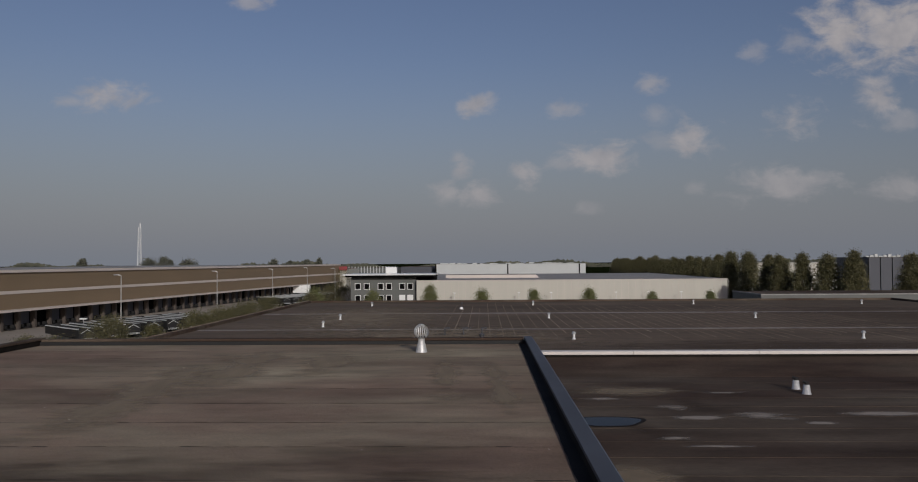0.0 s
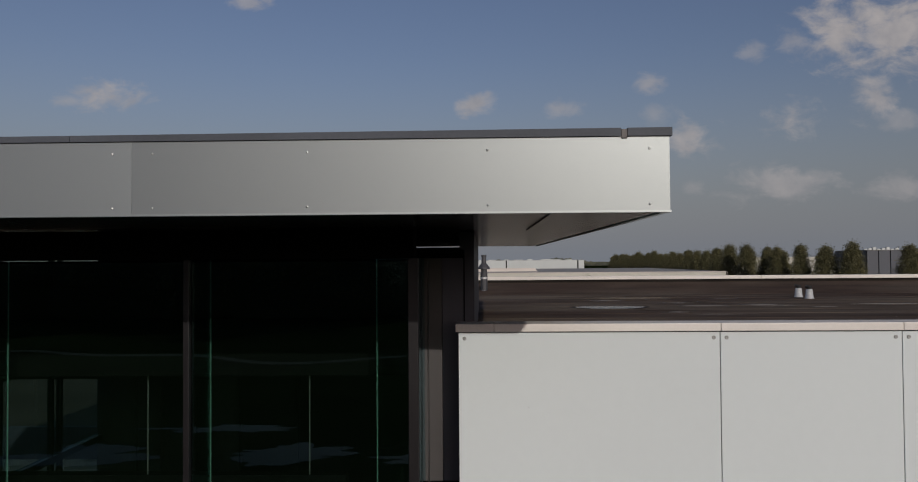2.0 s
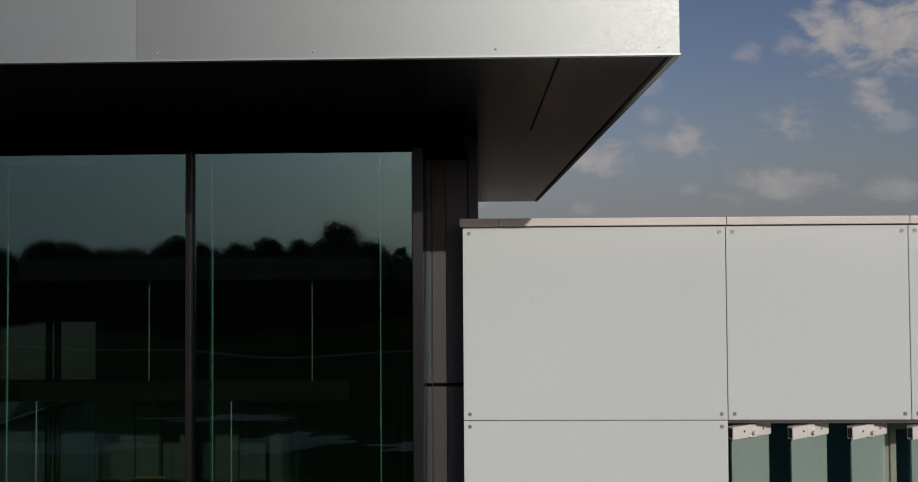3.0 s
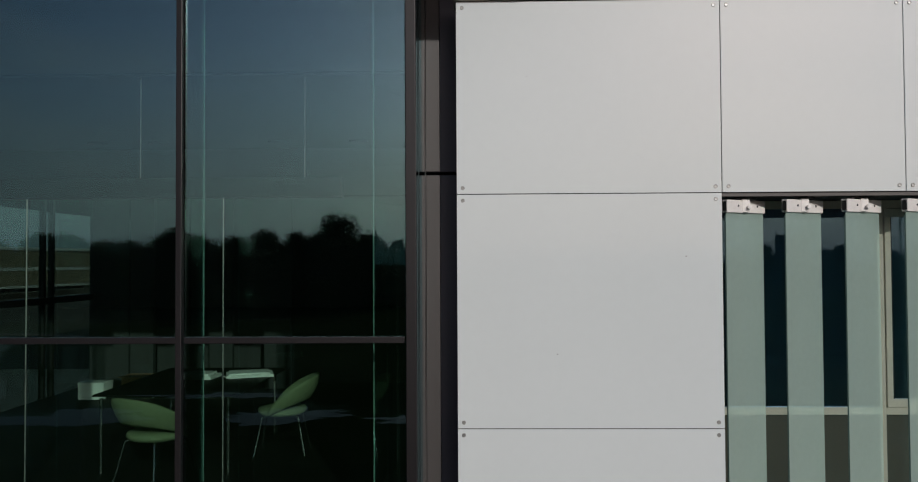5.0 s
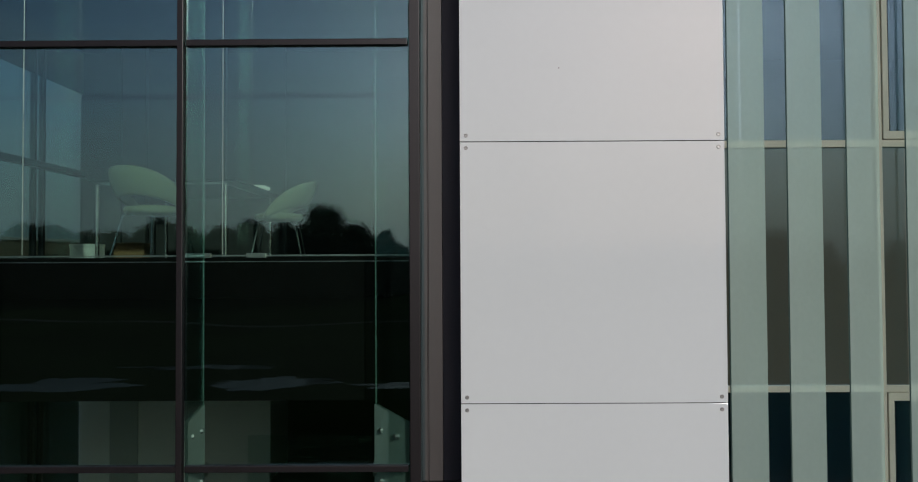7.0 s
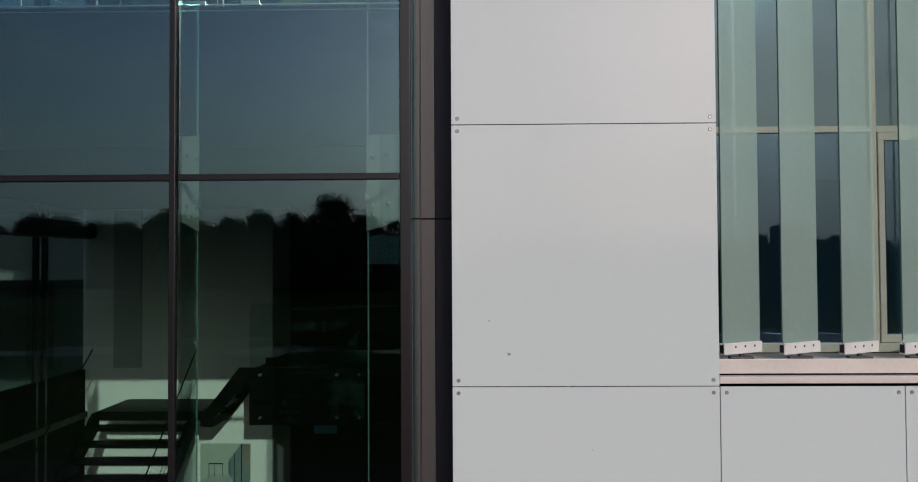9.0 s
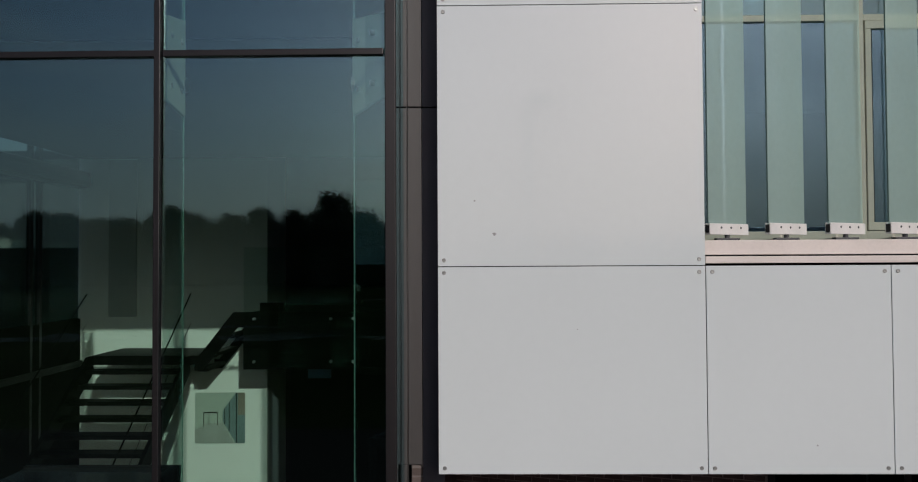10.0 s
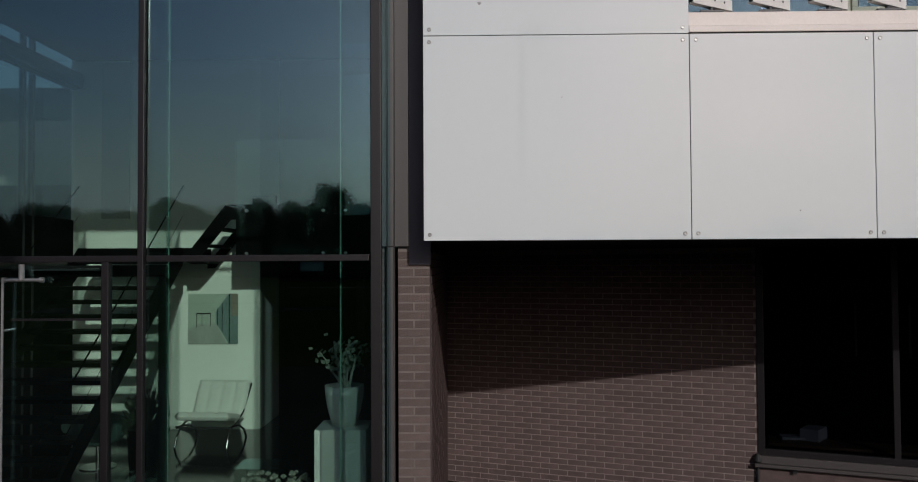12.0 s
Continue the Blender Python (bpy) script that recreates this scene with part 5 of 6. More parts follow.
structure("soffit", Mesh().box(RX0 + 0.03, RX1 - 0.06, RY0 + 0.03, RY1 - 0.03, 11.452, 11.459), M_SOFFIT, "black soffit under the roof overhang", "soffit")
structure("soffit_joint", Mesh().box(0.52, 0.53, RY0 + 0.06, 0.3, 11.4475, 11.451), M_DARK, "soffit panel joint", "trim")
fas = tagged(new("roof_fascia"), "brushed silver fascia panels round the raised roof", "fascia", kind="structure")
cuts = (RX0, -5.4, -3.4, -1.585, RX1)
for a, b in zip(cuts, cuts[1:]):
    p = part("fascia_panel", Mesh().box(a + 0.0006, b - 0.0006, RY0, RY0 + 0.03, 11.459, 11.825), M_FASCIA, fas)
    xs = [b - 0.10, a + 0.105] + ([-0.695, 0.21] if b == RX1 else [(a + b) / 2])
    for x in xs:
        for z in (11.49, 11.765):
            part("rivet", Mesh().turned([(0.0065, 0), (0.005, 0.003), (0.002, 0.004)], n=8), M_STEEL, p).matrix_basis = pose(x, RY0, z, 90, 0, 0)
part("fascia_panel", Mesh().box(RX1 - 0.03, RX1, RY0 + 0.032, RY1, 11.459, 11.815, 0.003), M_FASCIA, fas)
part("fascia_panel", Mesh().box(RX0, RX0 + 0.03, RY0 + 0.032, RY1, 11.459, 11.815, 0.003), M_FASCIA, fas)
part("fascia_panel", Mesh().box(RX0 + 0.032, RX1 - 0.032, RY1 - 0.03, RY1, 11.459, 11.815, 0.003), M_FASCIA, fas)
part("lower_trim", Mesh().box(RX0 - 0.004, RX1 + 0.004, RY0 - 0.006, RY0 + 0.025, 11.449, 11.4585).box(RX1 - 0.025, RX1 + 0.006, RY0 + 0.026, RY1, 11.449, 11.4585), M_FASCIA, fas)
par = tagged(new("roof_coping"), "grey-blue metal coping round the raised roof", "coping", kind="structure")


def coping_top(x):
    return 11.868 + (x - 1.1) * 0.0030


for x0, x1 in ((RX0 - 0.01, -4.6), (-4.597, -1.9), (-1.897, 0.872), (0.905, RX1 + 0.012)):
    part("coping_length", Mesh().prism([(x0, 11.827), (x1, 11.827), (x1, coping_top(x1)), (x0, coping_top(x0))], RY0 - 0.012, RY0 + 0.17), M_COPING, par)
for x, y, r in ((-2.37, RY0 + 0.10, 0.016), (-2.40, RY0 + 0.06, 0.010), (-0.92, RY0 + 0.11, 0.014), (-0.75, RY0 + 0.02, 0.007), (-1.75, RY0 + 0.07, 0.006)):
    part("dropping", Mesh().add([(x + r * (1 + 0.4 * math.sin(4 * a + x)) * math.cos(a), y + 0.6 * r * math.sin(a), coping_top(x) + 0.0012) for a in [2 * math.pi * k / 12 for k in range(12)]], [tuple(range(12))]), M_WHITE, par, "white bird dropping")
part("joint_piece", Mesh().box(0.873, 0.904, RY0 - 0.008, RY0 + 0.168, 11.816, 11.862, 0.003), M_CLAD, par, "dirty yellowish joint piece")
part("coping_length", Mesh().box(RX1 - 0.158, RX1 - 0.026, RY0 + 0.172, RY1 + 0.01, 11.816, 11.846, 0.005), M_COPING, par)
part("coping_length", Mesh().box(RX0 - 0.01, RX0 + 0.17, RY0 + 0.172, RY1 + 0.01, 11.818, 11.85, 0.005), M_BITUMEN2, par)
part("coping_length", Mesh().box(RX0 + 0.172, RX1 - 0.172, RY1 - 0.14, RY1 + 0.01, 11.790, 11.835, 0.012), M_BITUMEN2, par)
part("tar_strip", Mesh().box(RX0 + 0.16, RX1 - 0.16, RY1 - 0.150, RY1 - 0.142, 11.73, 11.789), M_BLACK, par, "black tar and shade strip")
# the upstand's shadow on the felt, laid as a ragged black strip
rng = random.Random(17)
edge = [(RX1 - 0.245 + rng.uniform(-0.006, 0.006), RY0 + 0.18 + (RY1 - RY0 - 0.34) * i / 60) for i in range(61)]
part("flashing", Mesh().add([(x, y, 11.7375) for x, y in edge] + [(RX1 - 0.152, y, 11.7385) for x, y in edge], [(i, 61 + i, 62 + i, i + 1) for i in range(60)]), M_TARSHADE, par, "black strip standing in for the upstand's shadow")
# the shade on the upstand's inner faces is put into their black colour
part("upstand", Mesh().box(RX0 + 0.03, RX1 - 0.03, RY0 + 0.03, RY0 + 0.15, 11.46, 11.817).box(RX1 - 0.15, RX1 - 0.03, RY0 + 0.152, RY1 - 0.03, 11.46, 11.817).box(RX0 + 0.03, RX0 + 0.15, RY0 + 0.152, RY1 - 0.03, 11.46, 11.817)
     .box(RX0 + 0.152, RX1 - 0.152, RY1 - 0.13, RY1 - 0.031, 11.46, 11.788), M_TARSHADE, par)

# ---- lower office roof ----
lowroof = structure("roof_low", Mesh().box(0.065, X_END, 0.36, 14.75, 10.10, 10.40), M_BITUMEN2, "flat dark bitumen roof behind the panel wall", "roof")
rng = random.Random(5)
for k in range(15):
    yy = 0.5 + 0.95 * k
    part("felt_seam", Mesh().box(0.07, X_END - 0.2, yy, yy + 0.06, 10.4005, 10.4045), M_BITUMEN2, lowroof)
part("cant_strip", Mesh().prism([(12.9, 10.4006), (14.755, 10.4006), (14.755, 10.63)], 0.07, X_END - 0.2, "x"), M_BITUMEN2, lowroof, "felted slope up to the kerb")
kerb = tagged(new("roof_kerb"), "low roof kerb with a white metal cap", "kerb", kind="structure")
part("upstand", Mesh().box(0.065, X_END, 14.76, 14.98, 6.7, 10.695), M_TARSHADE, kerb)
for a, b in zip((0.065, 4.1, 7.3, 9.3, 12.2), (4.1, 7.3, 9.3, 12.2, X_END)):
    part("cap_length", Mesh().box(a + 0.002, b - 0.002, 14.70, 15.03, 10.70, 10.785, 0.008), M_CAP, kerb)
puddle = Mesh()
n = 40
puddle.add([(2.35 + (0.56 + 0.08 * math.sin(3 * a)) * math.cos(a), 7.7 + (0.42 + 0.06 * math.cos(2 * a)) * math.sin(a), 10.4065) for a in [2 * math.pi * i / n for i in range(n)]], [tuple(range(n))])
wet = Mesh()
wet.add([(2.35 + (0.64 + 0.10 * math.sin(3 * a)) * math.cos(a), 7.7 + (0.50 + 0.07 * math.cos(2 * a)) * math.sin(a), 10.4058) for a in [2 * math.pi * i / n for i in range(n)]], [tuple(range(n))])
part("wet_rim", wet, M_TARSHADE, lowroof, "dark wet edge of the puddle")
tagged(part("puddle", puddle, M_WATER), "shallow rain puddle on the dark roof", "puddle")


for i, (x, y, w, d) in enumerate(((5.15, 8.2, 0.85, 0.42), (7.3, 8.35, 0.95, 0.36), (3.8, 8.95, 0.5, 0.35), (3.2, 6.45, 0.42, 0.2), (5.9, 7.55, 0.34, 0.16), (4.05, 8.0, 0.6, 0.2), (3.6, 5.9, 0.6, 0.12), (8.8, 7.8, 0.8, 0.2), (5.2, 10.6, 0.7, 0.2), (2.6, 9.9, 0.6, 0.25))):
    roof_mark(x, y, w, d, 10.4055 + 0.0002 * i, M_MUD, lowroof)
for i, (x, y, w, d) in enumerate(((0.9, 3.1, 0.8, 2.2), (3.2, 10.8, 1.6, 1.0), (2.2, 4.2, 0.8, 1.2))):
    roof_mark(x, y, w, d, 10.408 + 0.0002 * i, M_DRYSHEEN, lowroof)
for i, (x, y, w, d) in enumerate(((4.2, 9.3, 0.5, 1.0), (2.9, 7.0, 0.5, 0.8), (6.5, 5.5, 1.6, 0.5), (3.2, 2.6, 0.7, 0.4))):
    roof_mark(x, y, w, d, 10.409 + 0.0002 * i, M_DAMPDULL, lowroof, 8)


def roof_pipe(x, y):
    o = thing("roof_pipe", "short zinc roof vent pipe with a black cowl", "vent", (x, y, 10.40), group="roof vent pipes")
    part("flashing", Mesh().turned([(0.115, 0), (0.11, 0.012), (0.095, 0.02), (0.072, 0.22), (0.06, 0.225)], n=20), M_GALV, o, smooth=True)
    part("cowl", Mesh().turned([(0.045, 0.22), (0.045, 0.26), (0.06, 0.265), (0.06, 0.29), (0.03, 0.30)], n=16).tube((0, 0, 0.27), (-0.08, 0.03, 0.30), 0.035, n=12), M_BLACK, o)
    o.scale = (0.84, 0.84, 0.84)
    return o


roof_pipe(6.78, 10.45)
roof_pipe(6.80, 11.05)
fl = thing("flue_pipe", "dark grey flue pipe with a conical cowl", "flue", (0.22, 13.6, 10.40))
part("pipe", Mesh().turned([(0.085, 0), (0.085, 0.5), (0.075, 0.5), (0.075, 0.62)], n=18), M_PLASTIC, fl)
part("collar", Mesh().turned([(0.10, 0), (0.10, 0.06), (0.09, 0.08)], n=18).turned([(0.095, 0.36), (0.095, 0.40), (0.09, 0.41)], n=18), M_ZINC, fl)
part("cowl", Mesh().turned([(0.15, 0.60), (0.14, 0.64), (0.085, 0.72), (0.06, 0.74), (0.055, 0.90), (0.065, 0.91), (0.065, 0.95)], n=18), M_PLASTIC, fl)

tv = thing("turbine_vent", "galvanised spinning turbine roof ventilator", "vent", (-0.69, 6.42, 11.712))
part("base", Mesh().turned([(0.108, 0), (0.104, 0.02), (0.085, 0.10), (0.060, 0.20), (0.060, 0.26), (0.066, 0.27)], n=22), M_GALV, tv, smooth=True)
for i in range(22):
    a = 2 * math.pi * i / 22
    g = Mesh()
    for j in range(9):
        t = -1.25 + 2.5 * j / 8
        r = 0.122 * math.cos(t) + 0.012
        z = 0.38 + 0.125 * math.sin(t)
        for da, rr_ in ((0.0, 1.0), (0.13, 0.93)):
            g.v.append((r * rr_ * math.cos(a + da), r * rr_ * math.sin(a + da), z))
    g.f = [(2 * j, 2 * j + 1, 2 * j + 3, 2 * j + 2) for j in range(8)]
    part("vane", g, M_GALV, tv)
part("cap", Mesh().turned([(0.06, 0.492), (0.055, 0.503), (0.02, 0.513)], n=18), M_GALV, tv)
tv.scale = (0.88, 0.88, 0.88)
part("throat", Mesh().turned([(0.08, 0.27), (0.07, 0.30), (0.03, 0.31)], n=14), M_PLASTIC, tv)

# ---- the long hall behind ----
HZ = 6.8
hall = structure("roof_hall", Mesh().box(-26.9, 62.2, 15.05, 117, GROUND, HZ), M_HALLROOF, "wide flat dark roof of the hall behind", "roof")
structure("wall_hall", Mesh().box(-27.0, -26.9, 15.05, 117.1, GROUND, HZ + 0.1).box(62.2, 62.3, 15.05, 117.1, GROUND, HZ + 0.1).box(-27.0, 62.3, 117.1, 117.2, GROUND, HZ + 0.1), M_CREAM, "cream clad walls of the hall", "wall")
structure("wall_hall_front", Mesh().box(-27.0, 0.05, 14.97, 15.045, 4.35, 6.05), M_CREAM, "cream clad upper front wall of the hall", "wall")
structure("hall_front_fascia", Mesh().box(-27.0, 0.05, 14.93, 15.045, 6.054, HZ + 0.1), M_SLATE, "dark metal fascia along the top of the hall wall", "trim")
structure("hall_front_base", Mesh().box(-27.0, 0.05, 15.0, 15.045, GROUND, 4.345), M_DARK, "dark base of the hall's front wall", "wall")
hp = tagged(new("hall_parapet"), "low dark parapet round the hall roof", "parapet", kind="structure")
part("edge", Mesh().box(-27.1, -26.6, 15.1, 117.3, HZ, HZ + 0.28), M_BITUMEN2, hp)
part("edge", Mesh().box(-26.6, 62.4, 116.8, 117.3, HZ, HZ + 0.28), M_BITUMEN2, hp)
part("edge", Mesh().box(62.0, 62.4, 95, 116.8, HZ, HZ + 0.28), M_BITUMEN2, hp)
part("coping", Mesh().box(-27.15, -26.95, 15.1, 117.35, HZ + 0.281, HZ + 0.32), M_BITUMEN, hp)
for yy, w_ in ((45.5, 0.5), (67.5, 0.9), (89.6, 1.5)):
    part("gutter_seam", Mesh().box(-26.5, 61.9, yy, yy + w_, HZ + 0.002, HZ + 0.008), M_SEAM, hall, "pale dusty drainage line")
rng = random.Random(8)
for k in range(40):
    xx = -3.5 + k * 1.08 + rng.uniform(-0.1, 0.1)
    y0 = rng.uniform(55, 66)
    part("felt_seam", Mesh().box(xx, xx + rng.uniform(0.05, 0.12), y0, rng.uniform(96, 114), HZ + 0.002, HZ + 0.007), M_BITUMEN, hall)


# the hall roof's sheen painted as marks: paler to the left, darker to the right
for i, (x, y, w, d, mat) in enumerate(((-14, 84, 13, 30, M_DRYSHEEN), (-4, 60, 16, 16, M_DRYSHEEN), (46, 84, 24, 30, M_DAMPDULL), (22, 52, 22, 8, M_DAMPDULL), (40, 40, 24, 12, M_DAMPDULL))):
    roof_mark(x, y, w, d, HZ + 0.009 + 0.001 * i, mat, hall)


def hall_vent(x, y):
    o = thing("roof_vent", "small white roof vent with a hood", "vent", (x, y, HZ), group="vents on the hall roof")
    part("pipe", Mesh().turned([(0.18, 0), (0.15, 0.04), (0.10, 0.08), (0.095, 0.40), (0.07, 0.41)], n=14), M_WHITE, o)
    part("hood", Mesh().turned([(0.09, 0.42), (0.18, 0.435), (0.18, 0.49), (0.11, 0.60), (0.03, 0.62)], n=14), M_ZINC, o)
    return o


v0 = hall_vent(7.45, 58.2)
for x, y in ((30.2, 58.0), (52.5, 58.0), (7.35, 81.5), (29.4, 80.6), (52.5, 81.0), (7.2, 107.2), (29.9, 107.8), (52.5, 106.0), (-15.6, 106.5), (-15.45, 80.8), (-15.35, 71.0)):
    copy_thing(v0, pose(x, y, HZ))
for x in (-3.1, -1.5, 0.07):
    o = thing("roof_duct", "small dark roof pipe with a bent head", "pipe", (x, 62.2, HZ), group="dark pipes on the hall roof")
    part("pipe", Mesh().tube((0, 0, 0), (0, 0, 0.55), 0.07).tube((-0.08, 0, 0.55), (0.42, 0, 0.60), 0.08), M_PLASTIC, o)
o = thing("roof_drain_post", "thin dark post with a white foot on the hall roof", "post", (-2.7, 98.5, HZ))
part("post", Mesh().tube((0, 0, 0.0), (0.1, 0, 1.0), 0.08), M_PLASTIC, o)
part("foot", Mesh().turned([(0.25, 0), (0.2, 0.25), (0.1, 0.3)], n=12), M_WHITE, o)

# ---- neighbouring buildings ----


def building(name, label, x0, x1, y0, y1, z1, wall_mat, roof_mat=None, rim=None):
    b = thing(name, label, "building")
    part("wall", Mesh().box(x0, x1, y0, y1, GROUND, z1), wall_mat, b)
    part("roof", Mesh().box(x0 + 0.3, x1 - 0.3, y0 + 0.3, y1 - 0.3, z1 + 0.005, z1 + 0.12), roof_mat or M_BITUMEN2, b)
    if rim:
        part("rim", Mesh().box(x0 - 0.1, x1 + 0.1, y0 - 0.1, y0 + 0.3, z1 + 0.005, z1 + 0.22).box(x0 - 0.1, x0 + 0.3, y0 + 0.31, y1, z1 + 0.005, z1 + 0.22).box(x1 - 0.3, x1 + 0.1, y0 + 0.31, y1, z1 + 0.005, z1 + 0.22), rim, b)
    return b


wh = building("warehouse", "long low cream-clad warehouse with a flat roof", -18.9, 68.7, 220.1, 330, 7.45, M_CREAM, M_CONCRETE, M_PALE)
for k in range(44):
    part("panel_joint", Mesh().box(-17 + 2.0 * k, -16.94 + 2.0 * k, 220.05, 220.099, GROUND, 7.44), M_PALE, wh)
part("dark_base", Mesh().box(-10, 66, 219.9, 220.04, 1.0, 1.5), M_DARK, wh)
for k in range(9):
    o = thing("wall_lamp", "small post lamp along the warehouse", "lamp", (-8 + 9 * k, 217, GROUND), group="post lamps along the warehouse")
    part("post", Mesh().tube((0, 0, 0), (0, 0, 4.6), 0.09), M_ZINC, o)
    part("head", Mesh().box(-0.35, 0.35, -0.15, 0.15, 4.55, 4.75, 0.03), M_WHITE, o)
rk = thing("roof_canopy", "pale roof light strip on the warehouse", "skylight", (0, 0, 0))
part("strip", Mesh().prism([(-12, 7.57), (-12, 8.6), (17, 8.6), (18, 7.57)], 250, 252), M_PALE, rk)
of = building("office_block", "two-storey dark grey office with a white roof edge", -38.0, -19.2, 222.1, 236, 8.5, M_GREYCLAD, M_BITUMEN2)
part("roof_edge", Mesh().box(-40.0, -13.5, 219.6, 238, 9.16, 9.50, 0.05), M_WHITE, of, "white overhanging roof edge")
part("attic", Mesh().box(-39.4, -13.9, 220.2, 237, 8.63, 9.155), M_DARK, of)
part("corner_wall", Mesh().box(-19.2, -13.9, 223, 236, 7.58, 8.9), M_DARK, of)
for x in (-36.0, -33.4, -29.4, -27.0, -23.2, -20.9):
    for z0 in (1.6, 5.0):
        wdw = part("window", Mesh().box(x - 0.85, x + 0.85, 222.0, 222.095, z0, z0 + 1.9), M_WHITE, of, "white framed window")
        part("pane", Mesh().box(x - 0.68, x + 0.68, 221.95, 221.998, z0 + 0.16, z0 + 1.74), M_DARK if not (z0 < 2 and x > -27) else M_WHITE, wdw)
ba = building("far_warehouse", "far white warehouse with dark joints", -31, 66.5, 514, 580, 10.9, M_FARWHITE, M_CONCRETE)
for x in (-31.5, 15.5, 62.0):
    part("dark_strip", Mesh().box(x, x + 0.8, 513.8, 513.98, 3, 10.9), M_DARK, ba)
building("far_hall", "far dark low hall beside the warehouse", -53, -33.5, 505, 560, 9.5, M_NAVY)
gh = building("glasshouse", "far pale glasshouse with many ribs", -110, -57, 520, 560, 8.9, M_GREYCLAD)
for k in range(26):
    part("rib", Mesh().box(-110 + 2.05 * k, -109.5 + 2.05 * k, 519.6, 519.95, 3, 9.9), M_FARWHITE, gh)
cab = thing("roof_cabinet", "white plant cabinet on the office roof", "cabinet", (-27.5, 233, 9.50))
part("body", Mesh().box(-1.6, 1.6, -1, 1, 0, 1.9, 0.03), M_WHITE, cab)
rng = random.Random(21)
for k in range(30):
    o = thing("roof_unit", "small pale plant unit on a far roof", "roof unit", (rng.uniform(-28, 64), rng.uniform(518, 560), 11.02), group="plant on the far roof")
    part("unit", Mesh().box(-rng.uniform(0.6, 2.2), rng.uniform(0.6, 2.2), -1, 1, 0, rng.uniform(0.25, 0.8)), M_FARWHITE, o)
rb = building("red_hall", "far low hall with a red fascia", -75, -60.6, 345, 380, 9.8, M_CREAM, M_BITUMEN2)
part("red_band", Mesh().box(-76, -60.2, 344.2, 344.9, 9.3, 11.0), M_RED, rb)
building("side_hall", "low grey neighbour hall with a pale edge", 54.6, 140, 152, 170, 6.0, M_GREYCLAD, M_BITUMEN2, M_CONCRETE)
building("cream_hall", "cream hall behind the row of trees", 88, 150, 294, 340, 11.6, M_CREAM, M_CONCRETE)
nb = building("navy_block", "dark blue-grey block with pale plant on its roof", 112.1, 124, 229, 250, 13.3, M_NAVY, M_BITUMEN2)
for x in (112.0, 115.4, 118.8, 122.2):
    part("pilaster", Mesh().box(x, x + 0.16, 228.85, 228.98, GROUND, 13.3), M_DARK, nb)
for k in range(8):
    o = thing("roof_unit", "white plant unit on the navy block", "roof unit", (113 + 1.3 * k, 232, 13.42), group="plant on the navy block")
    part("unit", Mesh().box(-0.5, 0.5, -0.5, 0.5, 0, 0.35 + 0.25 * ((k * 7) % 3), 0.02), M_FARWHITE, o)

# dock building along the lorry yard
M_DOCK = material("brown-grey concrete pier", (0.085, 0.070, 0.060), 0.8, vary=0.12, scale=0.5)
DA, DB = (-92.5, 105.0), (-63.5, 345.0)
md, ldk = seg(DA, DB, 0)
dk = thing("distribution_centre", "long brown-clad distribution centre with loading docks", "building")
dk.matrix_world = md
part("wall", Mesh().box(0, ldk, 0, 90, 4.4, 11.85), M_BROWNCLAD, dk)
# shade under the dock canopy is painted in as a near-black wall
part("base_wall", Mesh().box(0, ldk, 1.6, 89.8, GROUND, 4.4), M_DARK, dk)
part("roof", Mesh().box(0.3, ldk - 0.3, 0.4, 89.5, 11.855, 11.95), M_CONCRETE, dk)
part("roof_edge", Mesh().box(-0.3, ldk + 0.3, -0.35, 0.35, 11.5, 12.05), M_PALE, dk, "pale roof edge")
part("band", Mesh().box(-0.2, ldk + 0.2, -0.12, -0.005, 7.5, 8.1), M_PALE, dk, "pale middle band")
part("canopy", Mesh().box(-0.2, ldk + 0.2, -1.7, 1.7, 4.22, 4.6), M_PALE, dk, "pale canopy over the docks")
nd = 52
for k in range(nd):
    s = 2 + k * (ldk - 4) / nd
    part("dock_pier", Mesh().box(s, s + 0.55, 0.6, 1.6, GROUND, 4.2), M_DOCK, dk)
    d_ = part("dock_door", Mesh().box(s + 1.2, s + 4.0, 1.45, 1.59, 1.6, 4.0), M_NAVY if k % 3 else M_DARK, dk)
    for b0 in (1.3, 3.3):
        part("buffer", Mesh().box(s + b0, s + b0 + 0.4, 0.7, 1.44, 1.0, 1.6), M_BLACK, d_)
    part("leveller", Mesh().box(s + 1.75, s + 3.25, 0.4, 1.44, 0.75, 0.95), M_BLACK, d_)


YARD = 0.6


